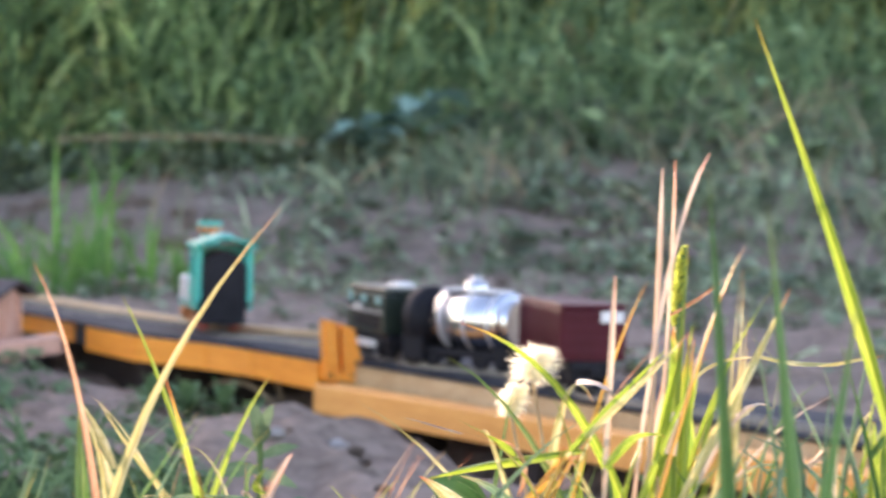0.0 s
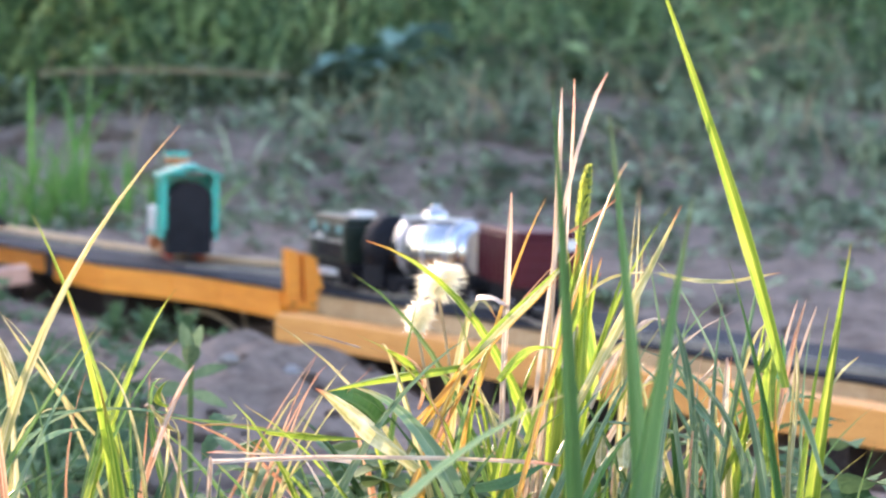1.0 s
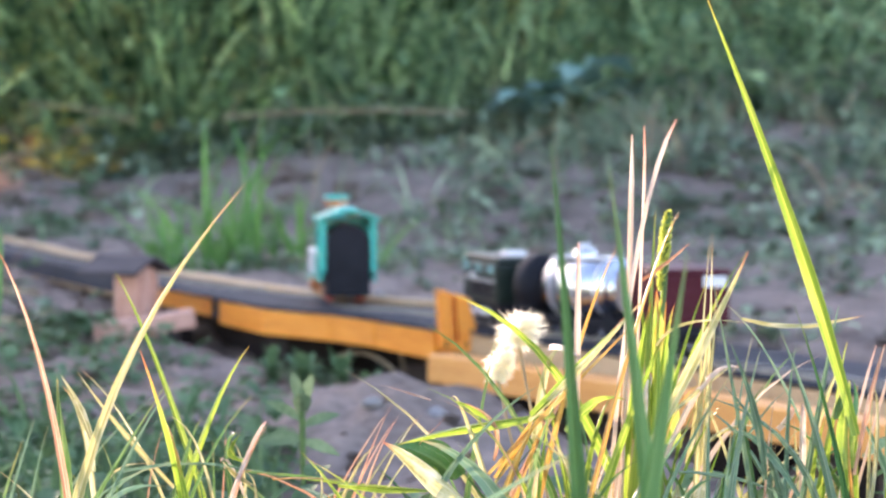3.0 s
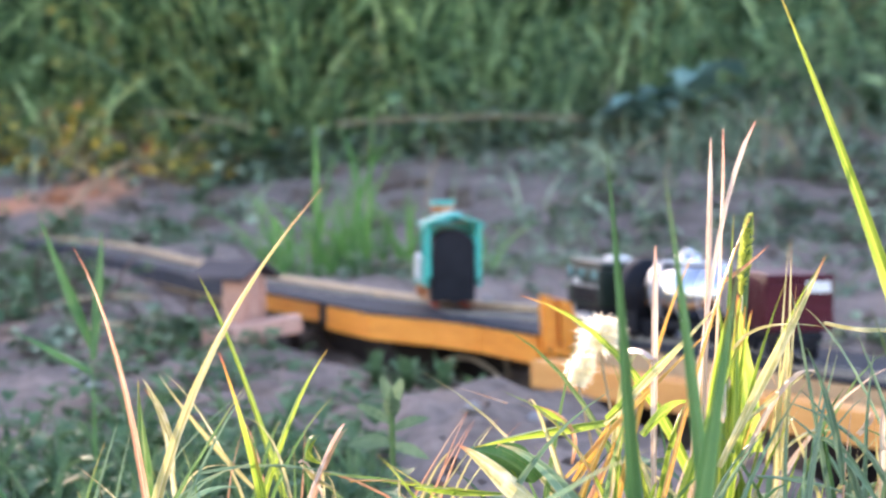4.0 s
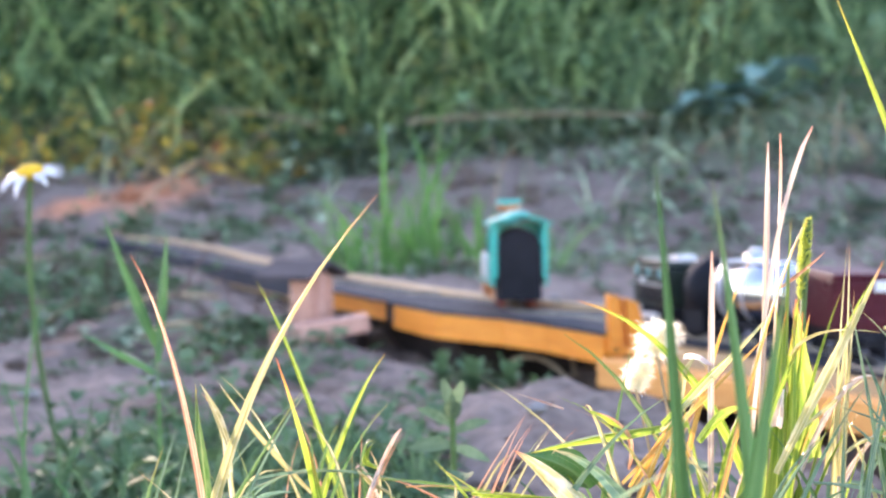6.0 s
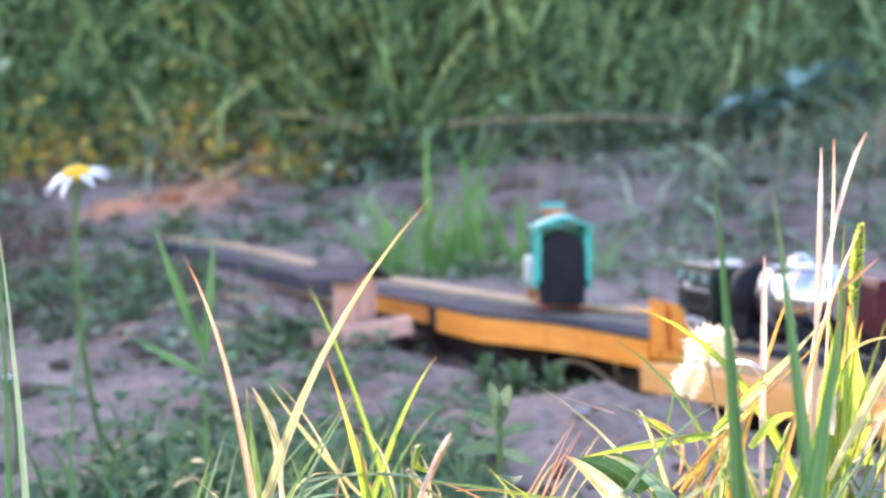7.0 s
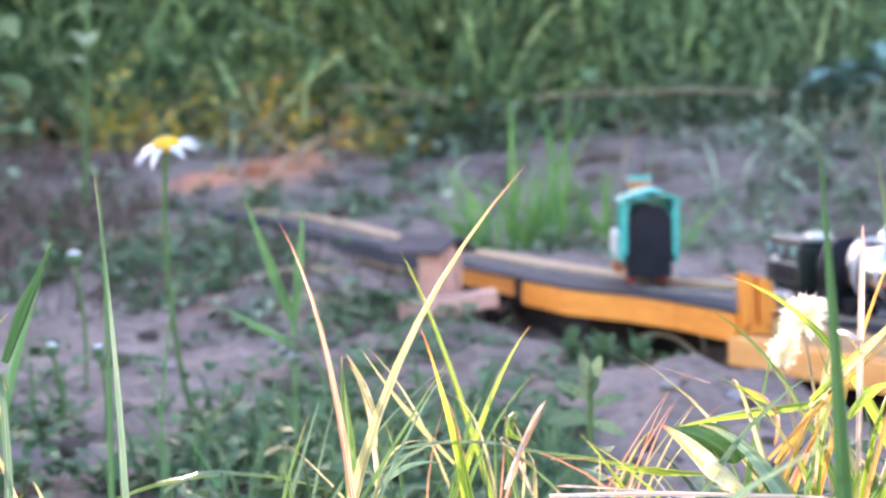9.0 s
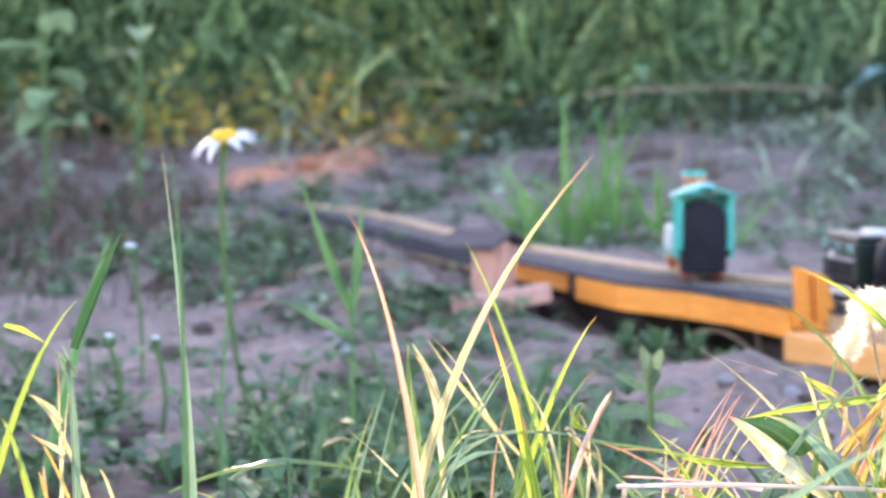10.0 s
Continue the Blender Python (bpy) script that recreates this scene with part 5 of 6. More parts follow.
def seed_spike(x, y, z0, z1, r):
    """A dense green bristly grass ear."""
    rng = random.Random(5)
    verts, faces = [], []
    for k in range(520):
        u = rng.random()
        a = rng.uniform(0, 2 * math.pi)
        c = Vector((x + 0.002 * u, y, z0 + (z1 - z0) * u))
        way = Vector((math.cos(a), math.sin(a), 0.9)).normalized()
        ln = r * (0.5 + 0.9 * math.sin(math.pi * (0.1 + 0.85 * u)))
        ribbon(verts, faces, c, c + way * ln * 0.6, c + way * ln, 0.0007, (rng.uniform(-1, 1), rng.uniform(-1, 1), 0), n=2, fold=0)
    ob = raw("grass_ear", verts, faces, EAR)
    raw("stem", *stalk((x + 0.002, y, z1), (x - 0.006, y, 0.0), 0.0008), STEM, ob)
    return tagged(ob, "dense lime green bristly grass ear", "grass ear")


seed_spike(0.0898, 0.50, 0.1105, 0.1305, 0.0019)


# ---- daisy and its buds ----
def daisy(x, y, z, root):
    ob = empty("daisy", pose(x, y, z, 16, -7, 0), "white daisy with drooping petals and a yellow centre", "flower")
    rng = random.Random(3)
    disc = bmesh.new()
    ball((0, 0, 0), 0.0078, 1, 1, 0.55, disc, 20)
    part("flower_disc", disc, DISC, ob, "domed orange-yellow flower centre")
    for k in range(13):
        if k in (3, 10):
            continue
        a = 2 * math.pi * k / 13 + rng.uniform(-0.08, 0.08)
        verts, faces = [], []
        way = Vector((math.cos(a), math.sin(a), 0))
        ln, dr = rng.uniform(0.0125, 0.0145), rng.uniform(0.004, 0.009)
        ribbon(verts, faces, way * 0.0055, way * (0.0055 + ln * 0.6) + Vector((0, 0, 0.001)), way * (0.0065 + ln) - Vector((0, 0, dr * (1.15 if way.x < 0 else 0.6))), 0.0066,
               way.cross(Vector((0, 0, 1))), n=6, fold=-0.2)
        raw("petal", verts, faces, PETAL, ob, smooth=True)
    inv = ob.matrix_world.inverted()
    v, f = stalk((x, y, z - 0.003), root, 0.0016, 8, 10, (-0.006, 0, 0))
    raw("stem", [inv @ p for p in v], f, STEM, ob, smooth=True)
    for u, a, ln in ((0.35, 2.9, 0.020), (0.55, 0.3, 0.026), (0.72, 3.4, 0.030)):
        p = Vector((x, y, z)).lerp(Vector(root), u)
        way = Vector((math.cos(a), math.sin(a), 0))
        verts, faces = [], []
        ribbon(verts, faces, p, p + way * ln * 0.6 + Vector((0, 0, ln * 0.5)), p + way * ln + Vector((0, 0, ln * 0.35)), 0.0042, way.cross(Vector((0, 0, 1))), n=5, fold=0.2)
        raw("stem_leaf", [inv @ Vector(q) for q in verts], faces, WEED, ob, smooth=True)
    return ob


daisy(-0.226, 1.101, 0.142, (-0.213, 1.10, -0.01))


def bud(x, y, z, root, r=0.0055):
    ob = empty("flower_bud", pose(x, y, z), "closed pale green flower bud on a thin stem", "flower bud", "buds beside the daisy")
    part("bud_head", ball((0, 0, 0), r, 1, 1, 0.85), WEED, ob)
    part("bud_tip", ball((0, 0, r * 0.45), r * 0.75, 1, 1, 0.7), PETAL, ob, "whitish bud tip")
    v, f = stalk((0, 0, -r * 0.5), Vector(root) - Vector((x, y, z)), 0.0012, 6, 8, (0.003, 0, 0))
    raw("stem", v, f, STEM, ob, smooth=True)
    return ob


bud(-0.303, 1.199, 0.072, (-0.295, 1.19, -0.01))
bud(-0.266, 1.0, 0.038, (-0.262, 1.0, -0.01), 0.0038)
bud(-0.242, 1.0, 0.0375, (-0.239, 1.0, -0.01), 0.0032)


# ---- weeds ----
def weed(x, y, h, leaves, size, label, seed, name="weed_plant", material_=None):
    """An upright broad-leaved weed with paired leaves."""
    rng = random.Random(seed)
    z0 = rise(x, y)
    ob = empty(name, pose(x, y, z0), label, "weed", "broad-leaved weeds")
    v, f = stalk((0, 0, -0.004), (rng.uniform(-0.004, 0.004), 0, h), 0.0011, 6, 6)
    raw("stem", v, f, STEM, ob, smooth=True)
    for k in range(leaves):
        u = (k + 1) / leaves
        a = k * 2.4 + rng.uniform(-0.3, 0.3)
        verts, faces = [], []
        pitch = rng.uniform(0.0, 0.5) + 0.9 * u * u
        way = (math.cos(a) * math.cos(pitch), math.sin(a) * math.cos(pitch), math.sin(pitch))
        leaf(verts, faces, (0, 0, h * (0.15 + 0.82 * u)), way, size * rng.uniform(0.8, 1.2), size * rng.uniform(0.38, 0.5), 0.25 * (1 - u) + 0.1, 6)
        raw("leaf", verts, faces, material_ or WEED, ob, smooth=True)
    return ob


def sprouting_weed(x, y, h):
    """A young weed: two upright leaves at the top, pairs spreading below."""
    z0 = rise(x, y)
    ob = empty("weed_plant", pose(x, y, z0), "young upright weed with oval grey-green leaves", "weed", "broad-leaved weeds")
    raw("stem", *stalk((0.001, 0, -0.004), (0, 0, h), 0.0010, 8, 6), STEM, ob, smooth=True)
    for up, around, pitch, length, width, roll in ((0.97, 215, 76, 0.0165, 0.0075, 0), (0.97, 320, 74, 0.0155, 0.0072, 0), (0.96, 270, 55, 0.0110, 0.0062, 0),
                                                   (0.84, 184, 4, 0.0150, 0.0062, -50), (0.83, 0, -14, 0.0130, 0.0044, 55), (0.93, 176, 34, 0.0150, 0.0040, -50),
                                                   (0.90, 4, 24, 0.0140, 0.0042, 50)):
        a, p = radians(around), radians(pitch)
        verts, faces = [], []
        leaf(verts, faces, (0, 0, h * up), (math.cos(a) * math.cos(p), math.sin(a) * math.cos(p), math.sin(p)), length, width, 0.12, 8, radians(roll))
        raw("leaf", verts, faces, GREYLEAF, ob, smooth=True)
    return ob


sprouting_weed(0.0031, 0.665, 0.0715)
weed(-0.02, 0.70, 0.035, 6, 0.015, "low weed with oval green leaves", 4)
for k, (x, y, h) in enumerate(((0.045, 1.32, 0.03), (0.065, 1.34, 0.035), (0.02, 1.30, 0.025), (0.085, 1.35, 0.03), (0.10, 1.33, 0.024), (0.0, 1.36, 0.022))):
    weed(x, y, h * 0.55, 18, 0.021, "low leafy weed under the edge of the deck", 20 + k)
weed(0.043, 0.43, 0.066, 6, 0.022, "dark broad-leaved weed among the grass", 9)


def scatter(name, count, area, height, width, material_, label, seed, keep=None, lean=0.5, segments=3, category="grass"):
    """A stand of grass blades in one mesh."""
    rng = random.Random(seed)
    verts, faces = [], []
    x0, x1, y0, y1 = area
    made = 0
    while made < count:
        x, y = rng.uniform(x0, x1), rng.uniform(y0, y1)
        if keep and not keep(x, y, rng):
            made += 0.2
            continue
        made += 1
        h = rng.uniform(*height)
        a = rng.uniform(0, 2 * math.pi)
        out = h * lean * rng.random()
        z = rise(x, y) - 0.005
        d = Vector((math.cos(a), math.sin(a), 0))
        w = rng.uniform(*width)
        b = rng.uniform(0, 2 * math.pi)
        ribbon(verts, faces, (x, y, z), Vector((x, y, z + h * 0.75)) + d * out * 0.25, Vector((x, y, z + h * rng.uniform(0.8, 1.0))) + d * out, w,
               (math.cos(b), math.sin(b), 0), n=segments, fold=0.3)
    return tagged(raw(name, verts, faces, material_, smooth=True), label, category, kind="stuff")


def leafy(name, count, area, height, size, material_, label, seed, keep=None):
    """Low broad leaves in one mesh."""
    rng = random.Random(seed)
    verts, faces = [], []
    x0, x1, y0, y1 = area
    made = 0
    while made < count:
        x, y = rng.uniform(x0, x1), rng.uniform(y0, y1)
        if keep and not keep(x, y, rng):
            made += 0.2
            continue
        made += 1
        h = rng.uniform(*height)
        z = rise(x, y)
        for k in range(rng.randint(3, 6)):
            a = rng.uniform(0, 2 * math.pi)
            p = rng.uniform(-0.1, 0.9)
            s = rng.uniform(*size)
            leaf(verts, faces, (x + rng.uniform(-1, 1) * s * 0.3, y + rng.uniform(-1, 1) * s * 0.3, z + h * rng.random()),
                 (math.cos(a) * math.cos(p), math.sin(a) * math.cos(p), math.sin(p)), s, s * rng.uniform(0.4, 0.65), 0.4, 3)
    return tagged(raw(name, verts, faces, material_, smooth=True), label, "weeds", kind="stuff")


def patchy(scale, level, seed):
    return lambda x, y, rng: noise.noise((x * scale, y * scale, seed)) + rng.uniform(-0.25, 0.25) > level


def bank(scale, level, seed):
    """Patches of growth on the bank; its lower part stays mostly bare."""
    def keep(x, y, rng):
        if -1.3 < x < -0.05 and y < 4.68 and rng.random() > 0.10:
            return False
        if -0.05 <= x < 0.75 and y < 4.25 and rng.random() > 0.32:
            return False
        return noise.noise((x * scale, y * scale, seed)) + rng.uniform(-0.25, 0.25) > level
    return keep


def clear(x, y, rng):
    """Away from the railway."""
    return min((Vector((x, y)) - p).length for p in LINE) > 0.16


def meadow(x, y, rng):
    """Where the tall grass stands: its edge runs back towards the right."""
    return y > 4.72 + 0.55 * max(0.0, min(1.4, x)) + 0.24 * math.exp(-((x + 0.8) / 0.4) ** 4)


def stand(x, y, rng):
    """Pale stands of grass; dark blades between them paint the shaded gaps."""
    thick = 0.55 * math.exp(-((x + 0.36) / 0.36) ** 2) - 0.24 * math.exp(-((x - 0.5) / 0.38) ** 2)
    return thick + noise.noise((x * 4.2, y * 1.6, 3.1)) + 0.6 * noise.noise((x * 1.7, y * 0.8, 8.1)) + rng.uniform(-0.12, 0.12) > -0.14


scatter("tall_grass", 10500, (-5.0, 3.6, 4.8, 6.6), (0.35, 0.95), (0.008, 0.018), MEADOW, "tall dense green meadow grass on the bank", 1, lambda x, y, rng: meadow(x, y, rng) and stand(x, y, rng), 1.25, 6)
# Dark blades fill in for the shade between the pale stands.
scatter("dark_sedge", 7000, (-5.0, 3.6, 4.75, 6.2), (0.3, 0.95), (0.008, 0.016), GAP_SHADE, "dark green blades painting shaded gaps into the meadow grass", 23, lambda x, y, rng: meadow(x, y, rng) and not stand(x, y, rng), 1.0, 5)
# Back row added to block the low sun, shade-coloured behind the gaps.
scatter("far_grass", 9000, (-6.5, 2.0, 6.6, 7.2), (1.17, 1.27), (0.012, 0.022), GAP_SHADE, "added back row of tall dark grass that blocks the low sun", 21, meadow, 0.12, 4)
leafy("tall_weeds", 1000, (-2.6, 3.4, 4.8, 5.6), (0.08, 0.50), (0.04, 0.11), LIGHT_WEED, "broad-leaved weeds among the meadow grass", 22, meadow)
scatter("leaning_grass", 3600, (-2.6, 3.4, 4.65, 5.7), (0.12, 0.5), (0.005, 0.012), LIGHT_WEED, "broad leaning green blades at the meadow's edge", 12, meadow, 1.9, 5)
scatter("dry_grass", 320, (-5.0, 3.4, 4.7, 6.0), (0.3, 0.8), (0.005, 0.009), DRY, "dry straw stalks among the tall grass", 2, meadow, 1.3, 4)
# Yellow blades added in place of sun breaking through the grass.
scatter("yellow_grass", 950, (0.5, 2.6, 5.0, 5.8), (0.25, 0.7), (0.006, 0.012), GLINT_GRASS, "yellow grass standing in for sunlit blades in the meadow", 81, meadow, 0.9, 4)
scatter("bank_grass", 3200, (-2.4, 3.2, 3.5, 5.4), (0.04, 0.16), (0.004, 0.009), DUSTY, "short uneven grass on the foot of the bank", 3, bank(1.9, 0.0, 2.2), 1.4, 4)
scatter("bank_straw", 900, (-2.4, 3.2, 3.5, 5.5), (0.05, 0.22), (0.003, 0.006), DRY, "short dry grass on the bank", 13, bank(2.7, 0.0, 9.2), 2.0, 4)
leafy("bank_weeds", 2600, (-2.4, 3.2, 3.4, 5.5), (0.01, 0.07), (0.02, 0.06), DUSTY, "low dusty broad-leaved weeds on the bank", 4, bank(2.9, -0.04, 5.1))
leafy("edge_weeds", 900, (-2.6, 0.6, 4.4, 4.85), (0.02, 0.13), (0.02, 0.06), DUSTY, "dusty pale weeds along the meadow's edge", 61, lambda x, y, rng: not (-1.2 < x < -0.4 and y < 4.78))
scatter("edge_straw", 260, (-2.6, 0.8, 4.55, 4.95), (0.06, 0.22), (0.003, 0.006), DRY, "dry stalks along the meadow's edge", 62, None, 1.6, 4)
# Next five: yellow to orange leaves whose colour imitates sun glints.
leafy("yellow_leaves", 170, (-2.6, -0.32, 4.42, 4.56), (0.03, 0.24), (0.016, 0.045), GLINT_YELLOW, "yellow leaves imitating sun glints along the meadow's edge", 5, lambda x, y, rng: noise.noise((x * 3.0, 0.0, 2.2)) > -0.1)
leafy("lime_leaves", 260, (-3.0, 0.3, 4.66, 4.85), (0.15, 0.62), (0.012, 0.040), GLINT_GRASS, "yellow-green leaves high in the meadow grass", 55, lambda x, y, rng: noise.noise((x * 2.0, 0.0, 7.2)) > -0.1)
leafy("lime_leaves", 110, (-0.75, 0.1, 4.68, 4.9), (0.25, 0.75), (0.02, 0.05), GLINT_GRASS, "yellow-green leaves high in the thick meadow grass", 57)
leafy("gold_leaves", 150, (0.3, 2.4, 4.95, 5.6), (0.15, 0.55), (0.015, 0.045), GLINT_GRASS, "yellow-green leaves among the meadow grass", 56, meadow)
leafy("orange_leaves", 30, (-1.6, -0.2, 4.46, 4.60), (0.02, 0.20), (0.015, 0.04), ORANGE_LEAF, "orange leaves imitating sun glints at the meadow's edge", 71)
leafy("pale_edge_weeds", 480, (-2.8, 0.5, 4.50, 4.80), (0.04, 0.32), (0.025, 0.07), LIGHT_WEED, "pale green weeds standing along the meadow's edge", 63, lambda x, y, rng: y > 4.56 + 0.10 * noise.noise((x * 2.5, 0.0, 1.4)) and not (-1.0 < x < -0.35 and y < 4.64))
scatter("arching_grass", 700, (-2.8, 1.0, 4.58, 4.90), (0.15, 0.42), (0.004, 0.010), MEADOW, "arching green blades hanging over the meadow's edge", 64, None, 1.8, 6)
leafy("hut_weeds", 380, (-0.72, -0.10, 1.62, 2.6), (0.004, 0.035), (0.012, 0.030), WEED, "low weeds round the little hut and behind it", 91, lambda x, y, rng: clear(x, y, rng) and (x > -0.42 or rng.random() < 0.35) and noise.noise((x * 7, y * 7, 2.3)) > 0.0)
scatter("hut_grass", 420, (-0.72, -0.12, 1.62, 2.6), (0.02, 0.07), (0.002, 0.004), LITTER, "withered brown grass among the low weeds", 92, lambda x, y, rng: clear(x, y, rng) and noise.noise((x * 6, y * 6, 5.1)) > 0.0, 1.8, 4)
scatter("grass_clump", 130, (-0.14, 0.05, 2.36, 2.56), (0.03, 0.115), (0.003, 0.007), FRESH, "bright green grass clump behind the deck", 6, lambda x, y, rng: noise.noise((x * 22, y * 9, 3.0)) > -0.2, 1.5, 5)
scatter("tall_clump_blades", 16, (-0.07, 0.0, 2.42, 2.60), (0.12, 0.24), (0.004, 0.009), FRESH, "tall bright green blades rising from the clump", 26, None, 0.5, 5)
scatter("grass_clump", 60, (0.07, 0.15, 2.45, 2.65), (0.03, 0.085), (0.003, 0.007), FRESH, "low bright green grass clump behind the deck", 16, None, 1.1, 5)
leafy("low_weeds", 900, (-0.45, 0.0, 0.66, 1.04), (0.006, 0.035), (0.010, 0.022), WEED, "low green ground-cover weeds on sandy soil", 7, patchy(7, -0.12, 1.1))
scatter("weed_blades", 760, (-0.45, 0.0, 0.70, 1.06), (0.02, 0.06), (0.002, 0.004), WEED, "thin green blades among the weeds", 17, patchy(7, -0.1, 1.1), 0.8, 4)
leafy("undergrowth", 700, (0.0, 0.18, 0.44, 0.56), (0.03, 0.068), (0.010, 0.024), WEED, "shaded low leaves under the grass tuft", 51)
leafy("sparse_weeds", 300, (-0.5, 0.12, 1.0, 1.95), (0.004, 0.025), (0.010, 0.022), WEED, "sparse low weeds on the sandy soil", 8, lambda x, y, rng: clear(x, y, rng) and not (x > 0.0 and y < 1.27) and (x > -0.2 or rng.random() < 0.25) and noise.noise((x * 6, y * 6, 3.3)) > 0.0)
scatter("withered_grass", 2000, (-1.5, -0.45, 2.0, 4.2), (0.02, 0.09), (0.004, 0.008), LITTER, "short withered grass beyond the bend of the deck", 31, lambda x, y, rng: clear(x, y, rng) and x < -0.25 - 0.13 * y and noise.noise((x * 4, y * 4, 1.7)) > -0.15, 1.6, 3)
leafy("corner_weeds", 480, (-1.4, -0.3, 1.9, 4.2), (0.005, 0.06), (0.015, 0.04), WEED, "sparse weeds beyond the bend of the deck", 32, lambda x, y, rng: clear(x, y, rng) and noise.noise((x * 3, y * 3, 6.7)) > 0.0)
leafy("verge_weeds", 1100, (-0.5, 1.5, 1.6, 3.7), (0.004, 0.03), (0.012, 0.03), DUSTY, "sparse dusty weeds behind the deck", 18, lambda x, y, rng: clear(x, y, rng) and noise.noise((x * 4, y * 4, 8.3)) > 0.05)


leafy("slope_weeds", 620, (0.2, 2.1, 2.9, 4.6), (0.006, 0.05), (0.018, 0.045), DUSTY, "dusty green weeds spread over the slope", 41, lambda x, y, rng: (x > 0.65 or rng.random() < 0.4) and noise.noise((x * 2.4, y * 2.4, 3.9)) + rng.uniform(-0.12, 0.12) > 0.0)
leafy("bank_top_weeds", 640, (0.05, 2.4, 4.35, 5.6), (0.04, 0.30), (0.03, 0.085), LIGHT_WEED, "pale broad-leaved weeds on the upper slope", 43, lambda x, y, rng: noise.noise((x * 2.6, y * 2.6, 1.9)) + rng.uniform(-0.15, 0.15) > -0.05)
scatter("bank_top_grass", 950, (0.05, 2.4, 4.4, 5.7), (0.10, 0.42), (0.004, 0.011), LIGHT_WEED, "loose pale green grass on the upper slope", 44, lambda x, y, rng: noise.noise((x * 3.2, y * 3.2, 7.4)) + rng.uniform(-0.2, 0.2) > -0.05, 1.3, 5)
scatter("slope_grass", 420, (0.2, 2.1, 3.0, 4.7), (0.04, 0.15), (0.003, 0.007), DUSTY, "thin green grass scattered over the slope", 42, lambda x, y, rng: (x > 0.65 or rng.random() < 0.4) and noise.noise((x * 3, y * 3, 6.4)) + rng.uniform(-0.3, 0.3) > -0.05, 1.3, 4)


def bank_plant(x, y, h, size, material_, label, seed):
    """A broad-leaved plant on the bank, big leaves one by one."""
    rng = random.Random(seed)
    z0 = rise(x, y)
    ob = empty("bank_plant", pose(x, y, z0), label, "plant", "broad-leaved plants on the bank")
    v, f = stalk((0, 0, -0.01), (rng.uniform(-0.02, 0.02), 0, h), 0.004, 6, 6)
    raw("stem", v, f, STEM, ob, smooth=True)
    for k in range(9):
        a, p = k * 2.4 + rng.uniform(-0.4, 0.4), rng.uniform(-0.1, 0.7)
        verts, faces = [], []
        leaf(verts, faces, (0, 0, h * (0.4 + 0.6 * k / 8)), (math.cos(a) * math.cos(p), math.sin(a) * math.cos(p), math.sin(p)),
             size * rng.uniform(0.7, 1.2), size * rng.uniform(0.4, 0.6), 0.35, 6)
        raw("leaf", verts, faces, material_, ob, smooth=True)
    return ob


TEALISH = material("blue_green_leaf", (0.15, 0.29, 0.24), (0.28, 0.44, 0.37), 0.6, scale=20, fine=200, translucent=0.2, each=0.15)
PALE_LEAF = material("pale_green_leaf", (0.22, 0.32, 0.14), (0.38, 0.46, 0.24), 0.6, scale=20, fine=200, translucent=0.25, each=0.15)
bank_plant(0.74, 4.46, 0.15, 0.17, TEALISH, "blue-green broad-leaved plant on the bank", 1)
bank_plant(0.61, 4.46, 0.11, 0.14, TEALISH, "blue-green broad-leaved plant on the bank", 2)
bank_plant(1.40, 4.95, 0.10, 0.10, PALE_LEAF, "pale green broad-leaved plant on the bank", 3)
bank_plant(1.62, 4.30, 0.05, 0.09, PALE_LEAF, "pale green broad-leaved plant on the bank", 4)
bank_plant(1.25, 5.15, 0.16, 0.10, DRY, "withered pale broad-leaved plant on the bank", 5)
bank_plant(-0.72, 2.95, 0.50, 0.075, PALE_LEAF, "tall pale green leafy plant beyond the deck", 6)
bank_plant(-0.80, 2.75, 0.36, 0.10, LIGHT_WEED, "tall green leafy plant beyond the deck", 7)


def fallen_stalk(p0, p1, r, label):
    v, f = stalk(p0, p1, r, 6, 8, (0, 0, 0.01))
    return tagged(raw("dry_stalk", v, f, DRY, smooth=True), label, "dry stalk", "fallen stalks")


fallen_stalk((-0.076, 4.36, 0.231), (0.459, 4.36, 0.240), 0.0030, "long pale dry stalk fallen across the bank grass")
fallen_stalk((-0.509, 4.5, 0.261), (-0.281, 4.5, 0.229), 0.0026, "pale dry stalk lying in the bank grass")


fallen_stalk((-0.62, 2.42, rise(-0.62, 2.42) + 0.004), (-0.44, 2.46, rise(-0.44, 2.46) + 0.012), 0.004, "grey dry stalk lying on the soil beyond the deck")
fallen_stalk((-0.27, 1.80, rise(-0.27, 1.80) + 0.003), (-0.19, 1.70, rise(-0.19, 1.70) + 0.006), 0.0028, "pale dry stalk lying on the soil near the hut")
fallen_stalk((-0.34, 1.92, rise(-0.34, 1.92) + 0.003), (-0.22, 1.97, rise(-0.22, 1.97) + 0.008), 0.003, "pale dry stalk lying on the soil behind the hut")
fallen_stalk((-0.733, 3.17, rise(-0.733, 3.17) + 0.004), (-0.72, 3.54, rise(-0.72, 3.54) + 0.008), 0.0045, "grey dry twig lying on the withered grass")
for a, b in (((0.053, 1.529), (0.096, 1.431)), ((0.067, 1.61), (0.105, 1.575)), ((0.100, 1.685), (0.096, 1.443))):
    fallen_stalk((a[0], a[1], rise(*a) + 0.030), (b[0], b[1], rise(*b) + 0.034), 0.0016, "thin dry stalk leaning at the back edge of the deck")


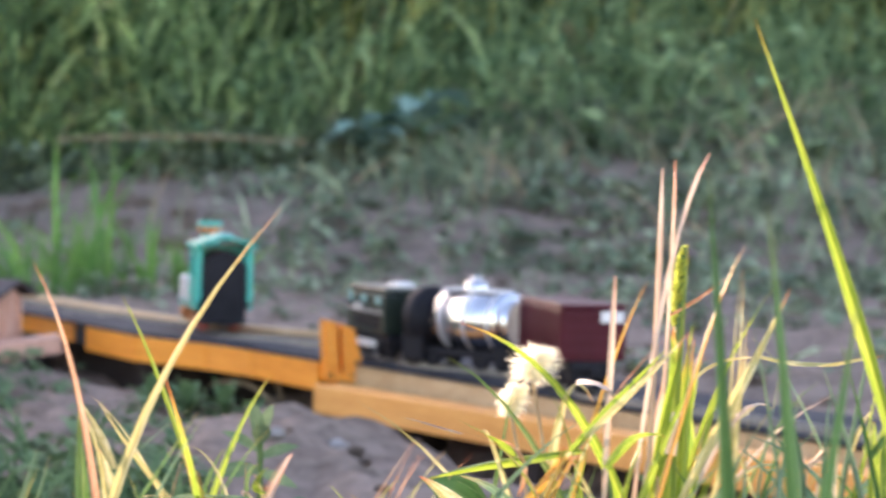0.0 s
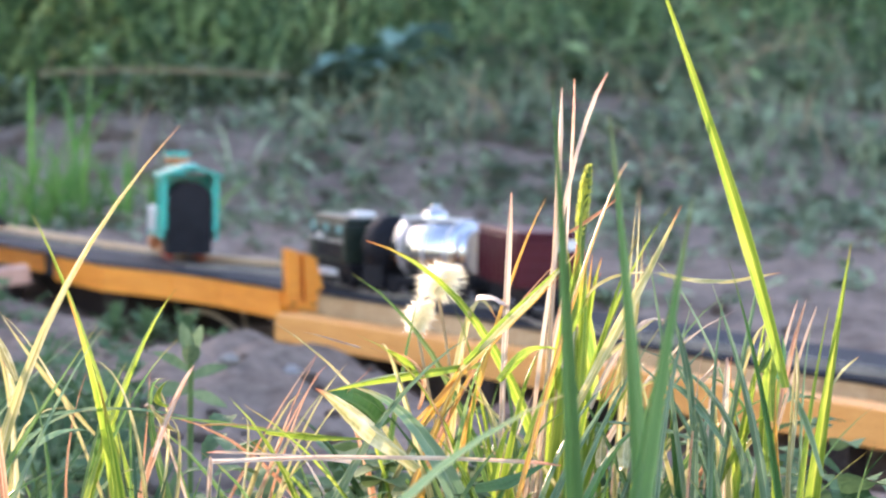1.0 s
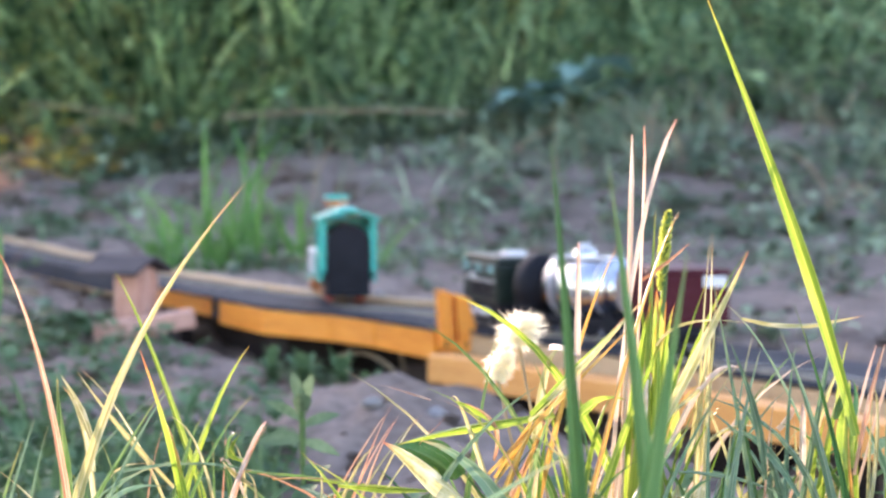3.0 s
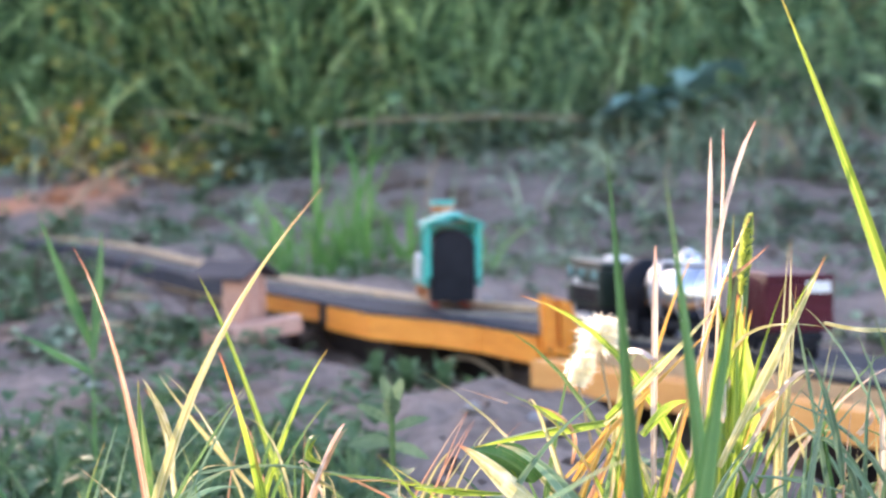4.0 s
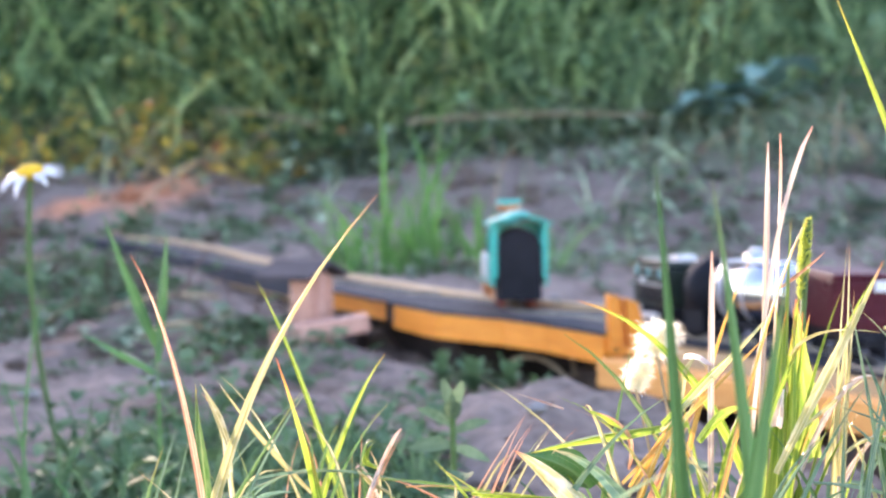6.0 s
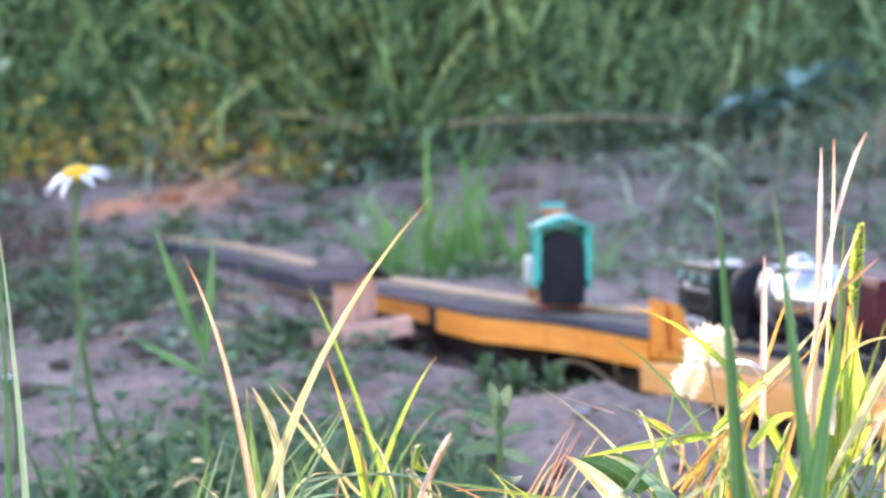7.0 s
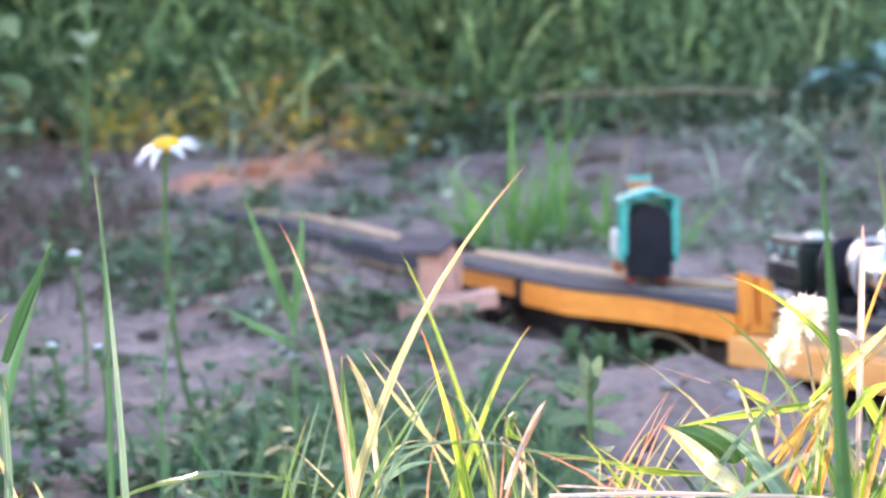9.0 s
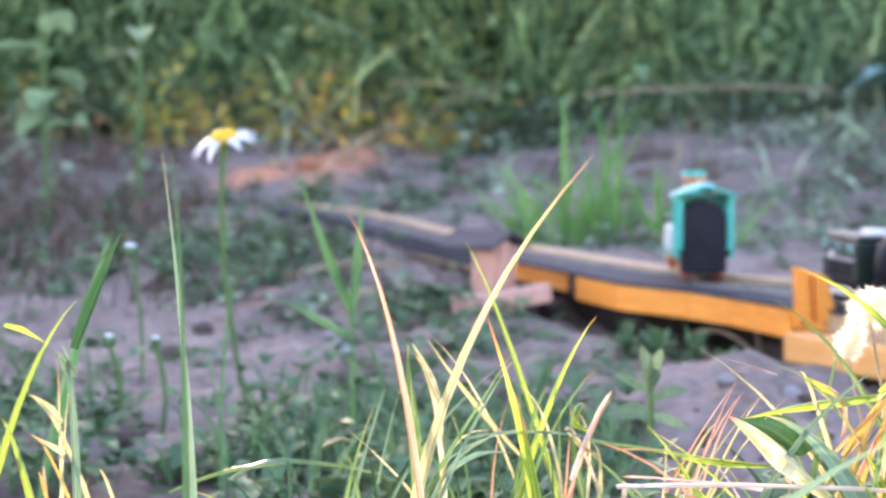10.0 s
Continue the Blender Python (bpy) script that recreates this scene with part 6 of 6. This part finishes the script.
def clods(count, area, size, seed, name, label, material_):
    """Loose clods or stones lying on the ground, each a thing."""
    rng = random.Random(seed)
    shapes = []
    for k in range(5):
        b = bmesh.new()
        bmesh.ops.create_icosphere(b, subdivisions=2, radius=1.0)
        for v in b.verts:
            v.co *= 1 + 0.35 * noise.noise(v.co * 1.3 + Vector((k * 7, seed, 0))) + 0.22 * noise.noise(v.co * 3.1 + Vector((k * 3, seed, 5)))
            v.co.z *= 0.6
        shapes.append(mesh_of(b, material_))
    made = 0
    while made < count:
        x, y = rng.uniform(area[0], area[1]), rng.uniform(area[2], area[3])
        if not clear(x, y, rng):
            continue
        r = rng.uniform(*size)
        ob = new(name, shapes[made % 5])
        ob.matrix_world = Matrix.Translation((x, y, rise(x, y) + r * 0.25)) @ Matrix.Rotation(rng.uniform(0, 6), 4, "Z") @ Matrix.Scale(r, 4)
        tagged(ob, label, "clod" if material_ is SOIL else "stone", name + "s on the ground")
        made += 1


clods(70, (-0.5, 0.5, 0.95, 2.0), (0.004, 0.011), 1, "soil_clod", "lump of dry grey-mauve sandy soil", SOIL)
clods(60, (-0.9, 1.2, 2.3, 3.9), (0.008, 0.025), 2, "soil_clod", "larger lump of dry sandy soil", SOIL)
clods(70, (-1.3, 0.2, 3.5, 4.5), (0.008, 0.030), 4, "soil_clod", "large dry lump of brown-grey earth on the bank", SOIL)
clods(90, (-0.15, 0.25, 0.80, 1.28), (0.0015, 0.0050), 5, "soil_clod", "small crumb of dry grey-mauve sandy soil", SOIL)
clods(26, (-0.35, 0.3, 1.0, 2.2), (0.003, 0.007), 3, "pebble", "small pale grey pebble on the soil", STONE)


def litter(x, y, turn, size, label, material_=BARK):
    """A curled dry leaf."""
    verts, faces = [], []
    leaf(verts, faces, (0, 0, 0.002), (1, 0.1, 0.12), size, size * 0.45, -0.1, 6)
    ob = raw("dry_leaf", verts, faces, material_, smooth=True)
    ob.matrix_world = pose(x, y, rise(x, y) + 0.002, 8, 5, turn)
    return tagged(ob, label, "leaf", "dry leaves on the soil")


for x, y, turn in ((-0.19, 1.56, 20), (-0.17, 1.60, 200), (-0.22, 1.62, 130), (-0.12, 1.50, 60), (-0.25, 1.75, 10), (0.18, 1.0, 40), (-0.29, 1.66, 75), (-0.16, 1.68, 160), (-0.33, 1.58, 30), (-0.21, 1.86, 240), (-0.38, 1.80, 110)):
    litter(x, y, turn, 0.034, "curled brown dry leaf on the sandy soil")
for x, y, turn, size in ((-0.325, 1.62, 15, 0.040), (-0.30, 1.685, 150, 0.036), (-0.33, 1.76, 60, 0.044), (-0.355, 1.70, 200, 0.030), (-0.285, 1.74, 95, 0.028)):
    litter(x, y, turn, size, "curled brown dry leaf beside the low weeds")
for x, y, turn, size in ((-0.19, 1.70, 10, 0.030), (-0.185, 1.74, 120, 0.026), (-0.20, 1.79, 70, 0.034), (0.023, 2.377, 30, 0.045), (0.037, 2.385, 190, 0.040)):
    litter(x, y, turn, size, "pale straw-coloured dry leaf on the soil", DRY)

verts, faces = [], []
leaf(verts, faces, (0, 0, 0), (0.75, -0.1, -0.5), 0.10, 0.045, 0.1, 6)
orange_leaf = raw("orange_leaf", verts, faces, ORANGE_LEAF, smooth=True)
orange_leaf.matrix_world = pose(1.12, 4.86, rise(1.12, 4.86) + 0.06)
tagged(orange_leaf, "withered orange leaf caught in the bank grass", "leaf")
